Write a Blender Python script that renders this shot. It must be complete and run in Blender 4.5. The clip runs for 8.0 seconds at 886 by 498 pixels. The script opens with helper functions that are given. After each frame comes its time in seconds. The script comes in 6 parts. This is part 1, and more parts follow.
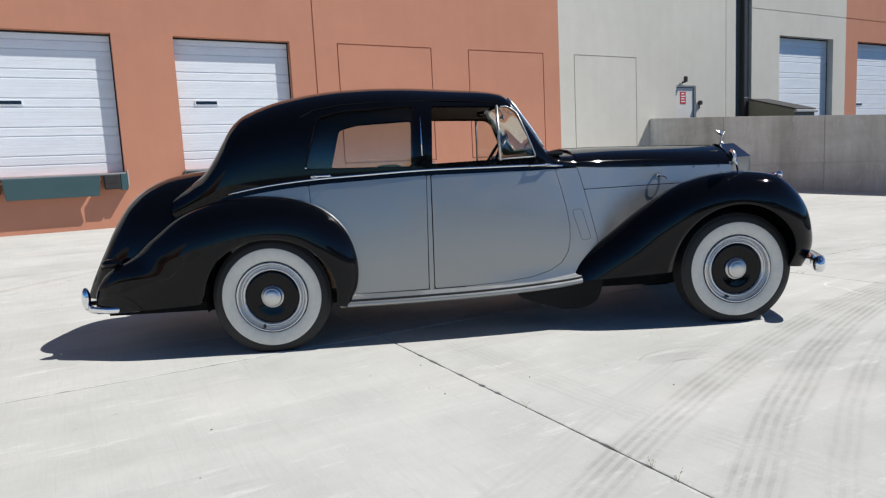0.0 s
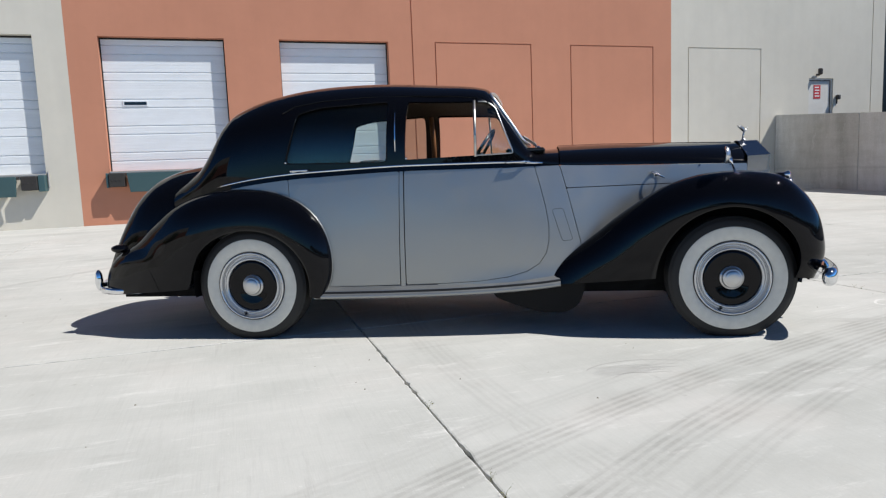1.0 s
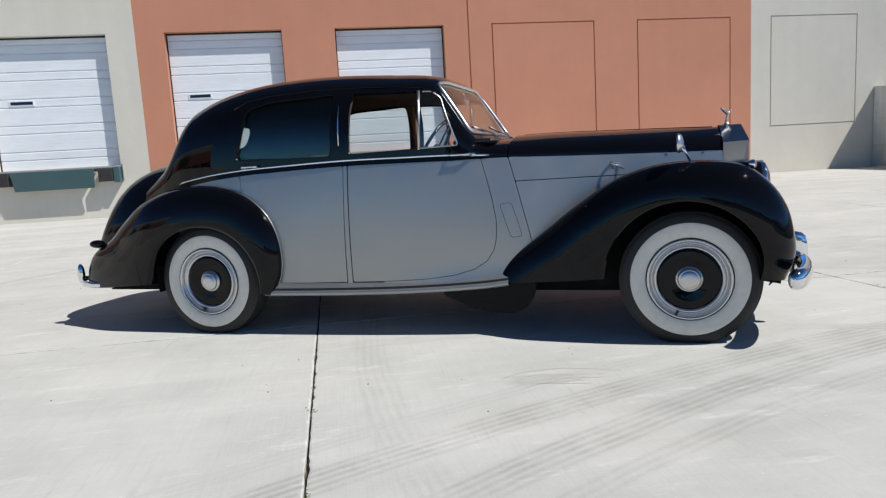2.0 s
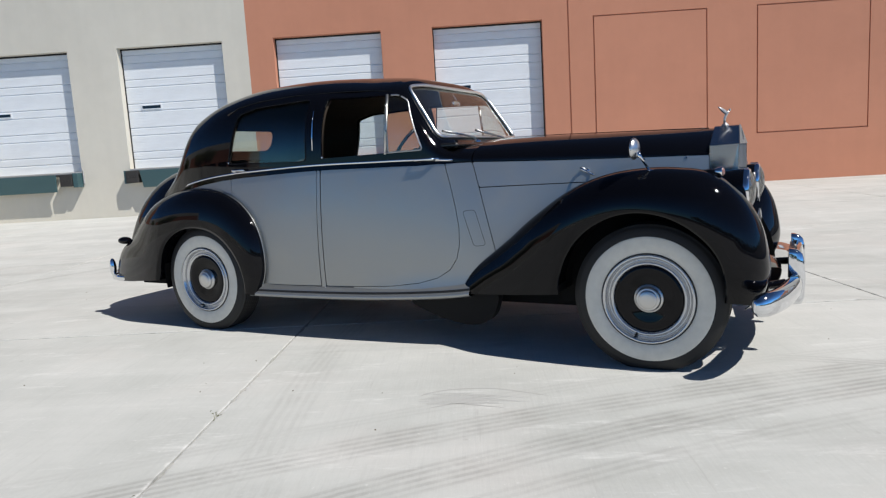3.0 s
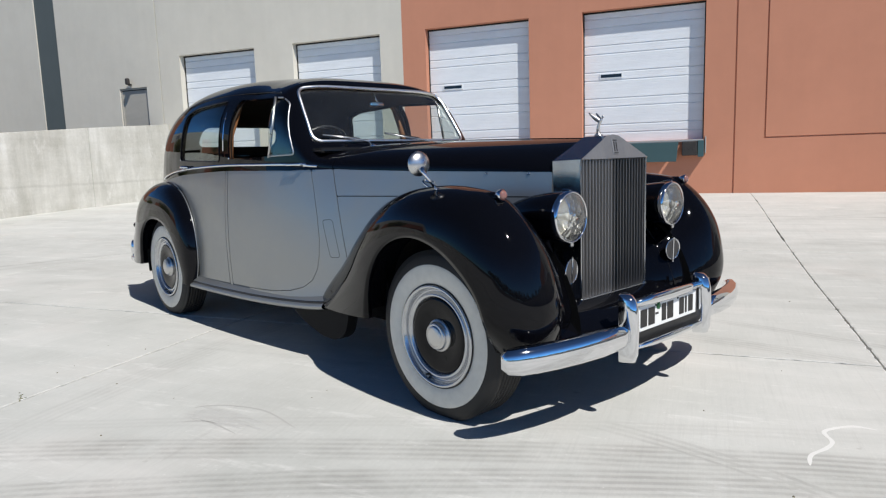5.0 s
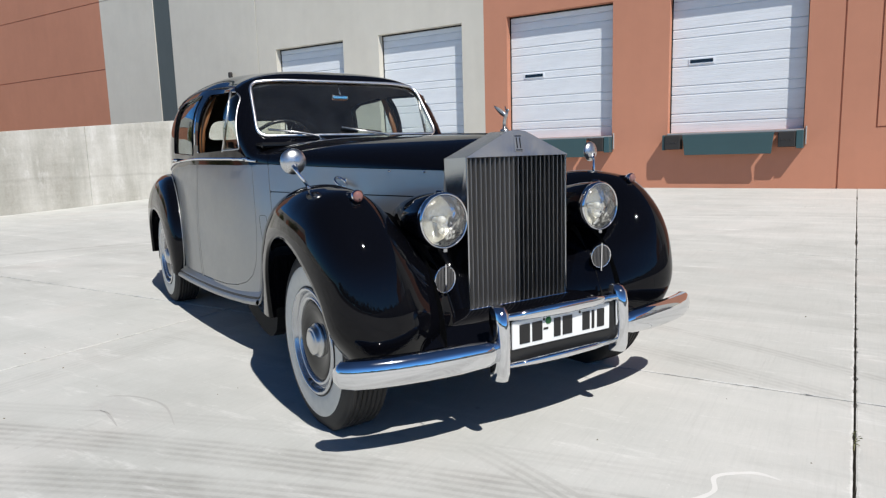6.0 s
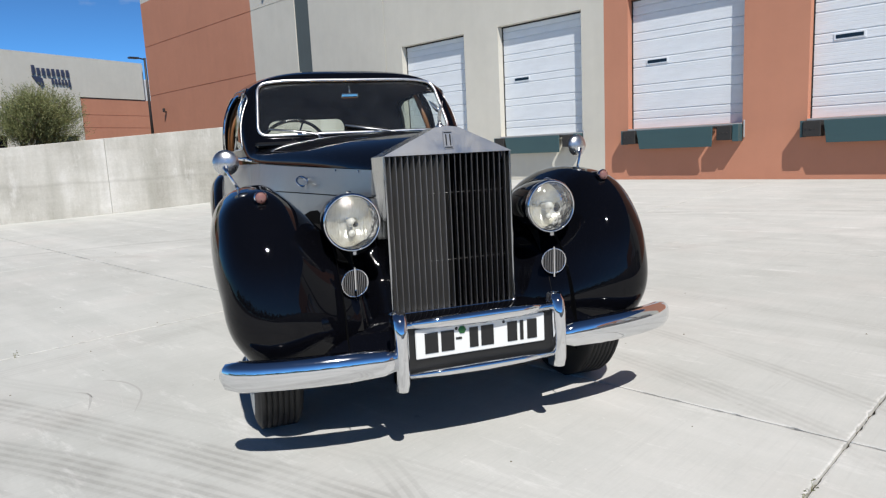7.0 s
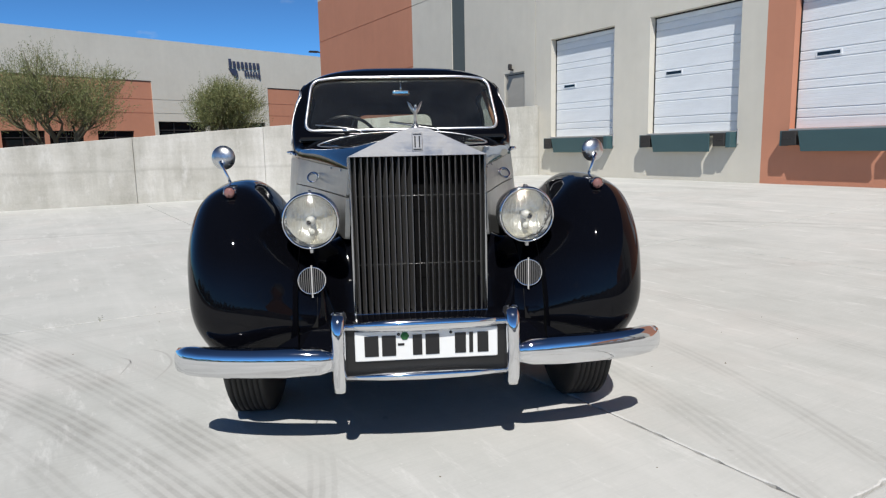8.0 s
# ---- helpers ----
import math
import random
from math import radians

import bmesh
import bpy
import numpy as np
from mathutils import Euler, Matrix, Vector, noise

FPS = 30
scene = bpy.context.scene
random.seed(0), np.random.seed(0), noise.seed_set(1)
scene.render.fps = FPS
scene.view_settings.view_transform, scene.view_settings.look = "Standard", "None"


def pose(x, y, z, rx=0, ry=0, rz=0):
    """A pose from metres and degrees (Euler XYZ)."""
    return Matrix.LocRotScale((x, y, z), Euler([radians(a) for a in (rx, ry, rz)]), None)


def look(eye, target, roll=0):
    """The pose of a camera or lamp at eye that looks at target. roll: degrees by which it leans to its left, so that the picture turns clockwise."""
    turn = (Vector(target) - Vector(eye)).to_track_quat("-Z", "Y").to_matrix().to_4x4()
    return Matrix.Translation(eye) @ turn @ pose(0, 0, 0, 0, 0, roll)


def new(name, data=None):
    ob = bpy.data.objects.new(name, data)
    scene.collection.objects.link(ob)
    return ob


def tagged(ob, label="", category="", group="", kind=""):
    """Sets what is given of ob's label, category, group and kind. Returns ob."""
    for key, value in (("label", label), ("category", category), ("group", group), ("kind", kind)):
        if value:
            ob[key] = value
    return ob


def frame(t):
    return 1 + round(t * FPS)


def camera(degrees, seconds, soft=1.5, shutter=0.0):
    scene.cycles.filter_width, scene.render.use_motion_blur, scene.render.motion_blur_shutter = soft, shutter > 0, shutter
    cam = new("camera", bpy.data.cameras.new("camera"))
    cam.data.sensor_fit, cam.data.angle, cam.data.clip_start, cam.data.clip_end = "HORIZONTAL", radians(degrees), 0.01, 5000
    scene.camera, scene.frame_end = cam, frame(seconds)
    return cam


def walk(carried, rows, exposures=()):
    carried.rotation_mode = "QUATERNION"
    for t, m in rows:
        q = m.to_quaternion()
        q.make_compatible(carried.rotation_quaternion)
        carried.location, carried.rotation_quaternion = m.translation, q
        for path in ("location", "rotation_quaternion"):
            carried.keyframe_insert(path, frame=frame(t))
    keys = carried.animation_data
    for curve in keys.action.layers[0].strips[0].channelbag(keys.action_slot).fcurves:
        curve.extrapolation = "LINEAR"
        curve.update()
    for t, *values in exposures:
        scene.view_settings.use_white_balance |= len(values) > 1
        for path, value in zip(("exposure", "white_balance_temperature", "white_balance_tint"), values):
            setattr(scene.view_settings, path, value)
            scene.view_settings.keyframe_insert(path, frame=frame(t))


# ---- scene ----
cam = camera(67.32, 8.0, 1.25)
# seconds, eye, heading to the left of +y, pitch, lean
PATH = [
    (0.0, -0.1581, -0.0770, 1.1314, -28.869, -7.083, -2.877),
    (0.5, 0.3364, -0.3275, 1.1061, -23.073, -7.396, -1.800),
    (1.0, 0.8065, -0.4548, 1.0711, -17.381, -6.706, -2.285),
    (1.5, 1.2773, -0.5201, 1.0985, -13.701, -7.538, -2.765),
    (3.0, 2.7988, -0.4583, 1.0932, 2.676, -7.527, -3.340),
    (3.5, 3.3208, -0.3806, 1.1215, 7.678, -7.795, -2.470),
    (4.0, 3.7933, -0.2048, 1.1233, 11.412, -8.671, -2.574),
    (4.5, 4.2603, -0.0107, 1.1201, 16.516, -7.992, -2.216),
    (6.0, 5.5163, 0.8129, 1.1264, 31.788, -8.454, -1.643),
    (6.5, 5.8560, 1.1507, 1.1065, 37.671, -8.213, -1.918),
    (7.0, 6.1495, 1.4613, 1.1158, 44.853, -8.620, -2.759),
    (7.5, 6.4201, 1.7861, 1.1428, 52.115, -8.049, -2.095),
    (8.0, 6.5769, 2.0986, 1.1269, 58.877, -8.767, -1.210),
]


def eye_pose(x, y, z, yaw, pitch, lean):
    a, b = radians(yaw), radians(pitch)
    ahead = Vector((-math.sin(a) * math.cos(b), math.cos(a) * math.cos(b), math.sin(b)))
    return look((x, y, z), Vector((x, y, z)) + ahead, lean)


walk(cam, [(t, eye_pose(*row)) for t, *row in PATH], ((0.0, 0.29), (1.0, 0.265), (1.5, 0.24), (3.5, 0.185), (4.5, 0.22), (6.5, 0.24), (7.5, 0.175), (8.0, 0.15)))

# ---- sun and sky ----
SUN_EL, SUN_AZ = 52.5, -32.0  # azimuth counted from +x towards +y
world = bpy.data.worlds.new("sky")
scene.world = world
world.use_nodes = True
wn = world.node_tree.nodes
wl = world.node_tree.links
sky = wn.new("ShaderNodeTexSky")
sky.sky_type = "NISHITA"
sky.sun_disc = False
sky.sun_elevation = radians(SUN_EL)
sky.sun_rotation = radians(90 - SUN_AZ)
sky.altitude, sky.air_density, sky.dust_density, sky.ozone_density = 1500, 0.75, 0.0, 6.0
wn["Background"].inputs["Strength"].default_value = 0.058
# a few thin clouds low over the horizon
tc = wn.new("ShaderNodeTexCoord")
sepw = wn.new("ShaderNodeSeparateXYZ")
wl.new(tc.outputs["Generated"], sepw.inputs[0])
cl = wn.new("ShaderNodeTexNoise")
cl.inputs["Scale"].default_value, cl.inputs["Detail"].default_value = 9.0, 6.0
flat = wn.new("ShaderNodeVectorMath")
flat.operation = "MULTIPLY"
flat.inputs[1].default_value = (1, 1, 2.6)
wl.new(tc.outputs["Generated"], flat.inputs[0])
wl.new(flat.outputs[0], cl.inputs["Vector"])
cm = wn.new("ShaderNodeMapRange")
cm.inputs[1].default_value, cm.inputs[2].default_value, cm.inputs[4].default_value = 0.62, 0.78, 0.7
wl.new(cl.outputs["Fac"], cm.inputs[0])
el = wn.new("ShaderNodeMapRange")
el.inputs[1].default_value, el.inputs[2].default_value, el.inputs[3].default_value, el.inputs[4].default_value = 0.16, 0.30, 1.0, 0.0
wl.new(sepw.outputs[2], el.inputs[0])
mm = wn.new("ShaderNodeMath")
mm.operation = "MULTIPLY"
wl.new(cm.outputs[0], mm.inputs[0])
wl.new(el.outputs[0], mm.inputs[1])
mixw = wn.new("ShaderNodeMix")
mixw.data_type = "RGBA"
mixw.inputs[7].default_value = (9.0, 9.2, 9.6, 1)
wl.new(mm.outputs[0], mixw.inputs[0])
# clear dry air: a deeper blue
deep = wn.new("ShaderNodeMix")
deep.data_type, deep.blend_type = "RGBA", "MULTIPLY"
deep.inputs[0].default_value = 1.0
tone = wn.new("ShaderNodeMix")
tone.data_type = "RGBA"
tone.inputs[6].default_value, tone.inputs[7].default_value = (0.60, 1.08, 1.36, 1), (0.93, 1.04, 1.12, 1)
high = wn.new("ShaderNodeMapRange")
high.inputs[1].default_value, high.inputs[2].default_value = 0.15, 0.6
wl.new(sepw.outputs[2], high.inputs[0])
wl.new(high.outputs[0], tone.inputs[0])
wl.new(tone.outputs[2], deep.inputs[7])
wl.new(sky.outputs[0], deep.inputs[6])
# paler towards the horizon, darker overhead
pale_low = wn.new("ShaderNodeMapRange")
pale_low.inputs[1].default_value, pale_low.inputs[2].default_value, pale_low.inputs[3].default_value, pale_low.inputs[4].default_value = 0.08, 0.6, 1.6, 0.64
wl.new(sepw.outputs[2], pale_low.inputs[0])
gain = wn.new("ShaderNodeVectorMath")
gain.operation = "SCALE"
wl.new(deep.outputs[2], gain.inputs[0])
wl.new(pale_low.outputs[0], gain.inputs["Scale"])
wl.new(gain.outputs[0], mixw.inputs[6])
wl.new(mixw.outputs[2], wn["Background"].inputs["Color"])
sun_data = bpy.data.lights.new("sun", "SUN")
sun_data.energy, sun_data.angle, sun_data.color = 4.05, radians(0.53), (1.0, 0.967, 0.922)
sun = new("sun", sun_data)
sun_dir = Vector((math.cos(radians(SUN_AZ)) * math.cos(radians(SUN_EL)), math.sin(radians(SUN_AZ)) * math.cos(radians(SUN_EL)), math.sin(radians(SUN_EL))))
sun.matrix_world = look(sun_dir * 60, (0, 0, 0))

# ---- materials ----


class Mat:
    """A node material with a Principled shader and short ways to wire it."""

    def __init__(self, name, color=(0.5, 0.5, 0.5), rough=0.5, metal=0.0, coat=0.0, spec=0.5):
        self.m = bpy.data.materials.new(name)
        self.m.use_nodes = True
        self.t = self.m.node_tree
        self.b = self.t.nodes["Principled BSDF"]
        self.b.inputs["Base Color"].default_value = (*color, 1)
        self.b.inputs["Roughness"].default_value = rough
        self.b.inputs["Metallic"].default_value = metal
        self.b.inputs["Coat Weight"].default_value = coat
        self.b.inputs["Coat Roughness"].default_value = 0.03
        self.b.inputs["Specular IOR Level"].default_value = spec

    def node(self, kind, **values):
        n = self.t.nodes.new(kind)
        for k, v in values.items():
            n.inputs[k.replace("_", " ")].default_value = v
        return n

    def link(self, a, b):
        self.t.links.new(a, b)

    def place(self):
        return self.t.nodes.new("ShaderNodeNewGeometry").outputs["Position"]

    def noise(self, scale, detail=4.0, rough=0.55, stretch=None, vec=None):
        n = self.node("ShaderNodeTexNoise", Scale=scale, Detail=detail, Roughness=rough)
        src = vec or self.t.nodes.new("ShaderNodeTexCoord").outputs["Object"]
        if stretch:
            s = self.t.nodes.new("ShaderNodeVectorMath")
            s.operation = "MULTIPLY"
            s.inputs[1].default_value = stretch
            self.link(src, s.inputs[0])
            src = s.outputs[0]
        self.link(src, n.inputs["Vector"])
        return n.outputs["Fac"]

    def math(self, op, a, b=None, c=None):
        n = self.t.nodes.new("ShaderNodeMath")
        n.operation = op
        for i, v in enumerate((a, b, c)):
            if v is None:
                continue
            if isinstance(v, (int, float)):
                n.inputs[i].default_value = v
            else:
                self.link(v, n.inputs[i])
        return n.outputs[0]

    def span(self, fac, lo, hi, to0=0.0, to1=1.0):
        n = self.node("ShaderNodeMapRange")
        n.inputs[1].default_value, n.inputs[2].default_value = lo, hi
        n.inputs[3].default_value, n.inputs[4].default_value = to0, to1
        self.link(fac, n.inputs[0])
        return n.outputs[0]

    def ramp(self, fac, *stops):
        n = self.t.nodes.new("ShaderNodeValToRGB")
        while len(n.color_ramp.elements) < len(stops):
            n.color_ramp.elements.new(0.5)
        for e, (p, c) in zip(n.color_ramp.elements, stops):
            e.position, e.color = p, (*c, 1)
        self.link(fac, n.inputs[0])
        return n.outputs[0]

    def mix(self, fac, a, b, mode="MIX"):
        n = self.t.nodes.new("ShaderNodeMix")
        n.data_type, n.blend_type = "RGBA", mode
        for i, v in ((0, fac), (6, a), (7, b)):
            if isinstance(v, (int, float)):
                n.inputs[i].default_value = v
            elif isinstance(v, tuple):
                n.inputs[i].default_value = (*v, 1)
            else:
                self.link(v, n.inputs[i])
        return n.outputs[2]

    def color(self, out):
        self.link(out, self.b.inputs["Base Color"])
        return self

    def rough(self, out):
        self.link(out, self.b.inputs["Roughness"])
        return self

    def bump(self, height, strength=0.3, dist=0.01):
        n = self.node("ShaderNodeBump", Strength=strength, Distance=dist)
        self.link(height, n.inputs["Height"])
        self.link(n.outputs[0], self.b.inputs["Normal"])
        return self


def car_paint(name, color, metal, rough, coat, spec=0.5):
    p = Mat(name, color, rough, metal, coat, spec)
    dust = p.noise(7.0, 6.0, 0.65)
    grain = p.noise(45.0, 2.0)
    both = p.math("ADD", p.math("MULTIPLY", dust, 0.8), p.math("MULTIPLY", grain, 0.2))
    p.rough(p.span(both, 0.35, 0.7, rough * 0.85, rough * 1.25))
    p.color(p.mix(p.span(dust, 0.45, 0.75, 0.0, 0.10), color, tuple(min(1, c * 1.15 + 0.002) for c in color)))
    return p.m


BLACK = car_paint("black_paint", (0.0026, 0.0028, 0.0042), 0.0, 0.03, 0.0, 0.23)
SILVER = car_paint("silver_paint", (0.318, 0.327, 0.322), 0.72, 0.36, 0.18)


def plain_metal(name, color, rough, stain=0.5):
    p = Mat(name, color, rough, 1.0)
    n = p.noise(30.0, 5.0)
    p.rough(p.span(n, 0.35, 0.75, rough * (1 - 0.4 * stain), rough * (1 + stain)))
    return p.m


def dull_steel(name, color, rough, metal):
    p = Mat(name, color, rough, metal)
    p.rough(p.span(p.noise(30.0, 5.0), 0.35, 0.75, rough * 0.9, rough * 1.2))
    return p.m


def brushed_steel():
    """Hand-polished sheet with cloudy wear and fine strokes."""
    p = Mat("brushed_steel", (0.60, 0.59, 0.575), 0.45, 0.9)
    cloud = p.noise(14.0, 4.0, 0.6)
    stroke = p.noise(60.0, 3.0, 0.6, stretch=(1.0, 0.15, 2.0))
    p.rough(p.math("ADD", p.span(cloud, 0.35, 0.65, 0.33, 0.5), p.math("MULTIPLY", stroke, 0.06)))
    p.color(p.mix(p.span(cloud, 0.4, 0.7, 0.0, 0.35), (0.40, 0.395, 0.39), (0.27, 0.267, 0.263)))
    p.bump(p.math("ADD", cloud, p.math("MULTIPLY", stroke, 0.2)), 0.12, 0.01)
    return p.m


CHROME = plain_metal("chrome", (0.76, 0.77, 0.79), 0.05)
STEEL = plain_metal("polished_steel_shell", (0.50, 0.51, 0.52), 0.17, 0.12)
HUB_CHROME = plain_metal("dull_hub_chrome", (0.56, 0.56, 0.555), 0.31, 0.3)
SLAT_STEEL = dull_steel("grille_steel", (0.255, 0.25, 0.247), 0.33, 0.66)
BRUSHED = brushed_steel()
# paler copy of the chrome: sun on the windscreen frame put into its colour
FRAME_CHROME = plain_metal("sunlit_frame_chrome", (0.90, 0.90, 0.90), 0.30, 0.2)
DULL_CHROME = plain_metal("mirror_back_chrome", (0.62, 0.63, 0.64), 0.30, 0.3)
MIRROR = plain_metal("mirror_glass", (0.80, 0.82, 0.83), 0.02, 0.0)
SEAM_GREY = Mat("seam_grey", (0.05, 0.05, 0.05), 0.6).m
UNDER_DUSTY = Mat("dusty_underside", (0.009, 0.0085, 0.008), 0.8, spec=0.25).m
# near-black: radiator core, horn backing, and the shade put behind the shut lines
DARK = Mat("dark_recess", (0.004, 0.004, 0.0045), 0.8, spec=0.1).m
UNDER = Mat("underside_black", (0.006, 0.0058, 0.0055), 0.8, spec=0.2).m


def rubber_like(name, color, rough, vary=0.1):
    p = Mat(name, color, rough)
    n = p.noise(25.0, 6.0)
    p.color(p.ramp(n, (0.3, tuple(c * (1 - vary) for c in color)), (0.7, tuple(min(1, c * (1 + 0.8 * vary)) for c in color))))
    p.bump(p.noise(300.0, 2.0), 0.15, 0.002)
    return p.m


RUBBER = rubber_like("tyre_rubber", (0.013, 0.0125, 0.012), 0.66)
WHITEWALL = rubber_like("whitewall_rubber", (0.68, 0.66, 0.585), 0.5, 0.06)
RIM_GREY = car_paint("wheel_grey_enamel", (0.55, 0.56, 0.57), 0.75, 0.20, 0.3)
LEATHER = rubber_like("tan_leather", (0.24, 0.11, 0.045), 0.45)
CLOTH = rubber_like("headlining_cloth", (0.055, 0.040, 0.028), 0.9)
CARPET = rubber_like("dark_carpet", (0.03, 0.022, 0.018), 0.95)
WOOD = rubber_like("walnut_veneer", (0.12, 0.05, 0.022), 0.2)
BAKELITE = Mat("black_bakelite", (0.01, 0.01, 0.01), 0.25).m


def glass(name, tint, rough=0.0):
    m = bpy.data.materials.new(name)
    m.use_nodes = True
    t = m.node_tree
    g = t.nodes.new("ShaderNodeBsdfGlass")
    g.inputs["Color"].default_value = (*tint, 1)
    g.inputs["Roughness"].default_value = rough
    g.inputs["IOR"].default_value = 1.48
    t.links.new(g.outputs[0], t.nodes["Material Output"].inputs["Surface"])
    return m


GLASS = glass("clear_glass", (0.93, 0.95, 0.93))
GLASS_TINT = glass("smoked_glass", (0.84, 0.88, 0.87))


def dusty_sky_glass():
    """Clear glass under a thin, uneven film of dust, tinted blue for the sky's reflection."""
    m = glass("dusty_sky_tinted_glass", (0.93, 0.95, 0.93))
    t = m.node_tree
    dust, blend, tc, nz, rng = (t.nodes.new("ShaderNode" + k) for k in ("BsdfDiffuse", "MixShader", "TexCoord", "TexNoise", "MapRange"))
    # pale dust with the blue of the reflected sky mixed into its colour
    dust.inputs["Color"].default_value = (0.52, 0.56, 0.64, 1)
    nz.inputs["Scale"].default_value, nz.inputs["Detail"].default_value = 9.0, 6.0
    rng.inputs[1].default_value, rng.inputs[2].default_value = 0.35, 0.7
    rng.inputs[3].default_value, rng.inputs[4].default_value = 0.006, 0.012
    t.links.new(tc.outputs["Object"], nz.inputs["Vector"])
    t.links.new(nz.outputs["Fac"], rng.inputs[0])
    t.links.new(rng.outputs[0], blend.inputs[0])
    t.links.new(t.nodes["Glass BSDF"].outputs[0], blend.inputs[1])
    t.links.new(dust.outputs[0], blend.inputs[2])
    t.links.new(blend.outputs[0], t.nodes["Material Output"].inputs["Surface"])
    return m


GLASS_DUST_SKY = dusty_sky_glass()


def lamp_glass():
    """Thin pressed lens: clear, with a wavy gloss."""
    m = bpy.data.materials.new("lamp_lens")
    m.use_nodes = True
    t = m.node_tree
    clear, gloss, blend, fres = (t.nodes.new("ShaderNode" + k) for k in ("BsdfTransparent", "BsdfGlossy", "MixShader", "Fresnel"))
    clear.inputs["Color"].default_value = (0.95, 0.96, 0.95, 1)
    gloss.inputs["Roughness"].default_value = 0.05
    fres.inputs["IOR"].default_value = 1.6
    tc, nz, bp = (t.nodes.new("ShaderNode" + k) for k in ("TexCoord", "TexNoise", "Bump"))
    nz.inputs["Scale"].default_value = 30.0
    bp.inputs["Strength"].default_value, bp.inputs["Distance"].default_value = 0.6, 0.01
    t.links.new(tc.outputs["Object"], nz.inputs["Vector"])
    t.links.new(nz.outputs["Fac"], bp.inputs["Height"])
    t.links.new(bp.outputs[0], gloss.inputs["Normal"])
    t.links.new(fres.outputs[0], blend.inputs[0])
    t.links.new(clear.outputs[0], blend.inputs[1])
    t.links.new(gloss.outputs[0], blend.inputs[2])
    frost, film = t.nodes.new("ShaderNodeBsdfDiffuse"), t.nodes.new("ShaderNodeMixShader")
    frost.inputs["Color"].default_value = (0.75, 0.75, 0.74, 1)
    film.inputs[0].default_value = 0.035
    t.links.new(blend.outputs[0], film.inputs[1])
    t.links.new(frost.outputs[0], film.inputs[2])
    t.links.new(film.outputs[0], t.nodes["Material Output"].inputs["Surface"])
    return m


LENS = lamp_glass()
PINK = Mat("pink_lens", (0.24, 0.115, 0.10), 0.12, coat=0.6).m


def reflector_bowl():
    """Aged silvered bowl, seen through pressed glass: wavy, with a warm bloom."""
    p = Mat("lamp_reflector", (0.80, 0.79, 0.74), 0.2, 0.66)
    stain = p.noise(16.0, 5.0, 0.6)
    p.color(p.mix(p.span(stain, 0.4, 0.65, 0.0, 1.0), (0.84, 0.83, 0.79), (0.60, 0.565, 0.46)))
    p.bump(p.math("ADD", p.noise(13.0, 2.0), p.math("MULTIPLY", p.noise(45.0, 2.0, stretch=(1.0, 3.0, 0.4)), 0.5)), 0.7, 0.014)
    return p.m


BULB_GLASS = Mat("bulb_glass", (0.62, 0.61, 0.58), 0.35).m
REFLECTOR = reflector_bowl()
PLATE_WHITE = Mat("plate_white", (0.78, 0.79, 0.77), 0.4).m
PLATE_BLACK = Mat("plate_black", (0.012, 0.012, 0.012), 0.4).m
PLATE_GREEN = Mat("plate_green", (0.02, 0.16, 0.04), 0.5).m


def stucco(name, color):
    p = Mat(name, color, 0.88, spec=0.25)
    big = p.noise(0.35, 5.0, 0.6)
    mid = p.noise(3.0, 5.0, 0.6)
    drip = p.noise(1.2, 4.0, 0.6, stretch=(3.0, 3.0, 0.25))
    fac = p.math("ADD", p.math("MULTIPLY", big, 0.55), p.math("ADD", p.math("MULTIPLY", mid, 0.25), p.math("MULTIPLY", drip, 0.2)))
    p.color(p.ramp(fac, (0.35, tuple(c * 0.93 for c in color)), (0.65, tuple(min(1, c * 1.06) for c in color))))
    p.bump(p.noise(90.0, 4.0, 0.7), 0.25, 0.004)
    return p.m


TERRACOTTA = stucco("terracotta_stucco", (0.54, 0.245, 0.155))
TAN = stucco("tan_stucco", (0.635, 0.605, 0.525))
GREEN_GREY = stucco("dark_green_pilaster", (0.095, 0.115, 0.118))
FAR_WHITE = stucco("far_white_wall", (0.7, 0.7, 0.68))


def sheet_metal(name, color, rough=0.45):
    p = Mat(name, color, rough)
    n = p.noise(2.0, 6.0, 0.65, stretch=(0.6, 1.0, 3.0))
    fine = p.noise(40.0, 3.0)
    fac = p.math("ADD", p.math("MULTIPLY", n, 0.75), p.math("MULTIPLY", fine, 0.25))
    p.color(p.ramp(fac, (0.3, tuple(c * 0.88 for c in color)), (0.62, color)))
    p.bump(fine, 0.05, 0.002)
    return p.m


DOOR_WHITE = sheet_metal("white_door_enamel", (0.79, 0.825, 0.85), 0.4)
TEAL = sheet_metal("teal_enamel", (0.042, 0.098, 0.108), 0.5)
BUMPER_RUBBER = sheet_metal("dock_rubber", (0.028, 0.027, 0.026), 0.8)
GALV = sheet_metal("galvanised_steel", (0.42, 0.42, 0.41), 0.45)
SEAL_AND_SHADOW = Mat("black_seal_and_shadow", (0.015, 0.014, 0.014), 0.8).m
OLIVE = sheet_metal("olive_container", (0.24, 0.215, 0.14), 0.6)
LID = sheet_metal("dark_lid", (0.03, 0.03, 0.03), 0.6)
SIGN_RED = Mat("sign_red", (0.50, 0.035, 0.04), 0.5).m
SIGN_WHITE = Mat("sign_white", (0.78, 0.77, 0.75), 0.5).m
DOOR_TAN = sheet_metal("tan_steel_door", (0.42, 0.40, 0.35), 0.5)
DOOR_PALE = sheet_metal("pale_steel_door", (0.66, 0.64, 0.59), 0.5)
BRONZE = sheet_metal("dark_bronze", (0.035, 0.03, 0.027), 0.5)
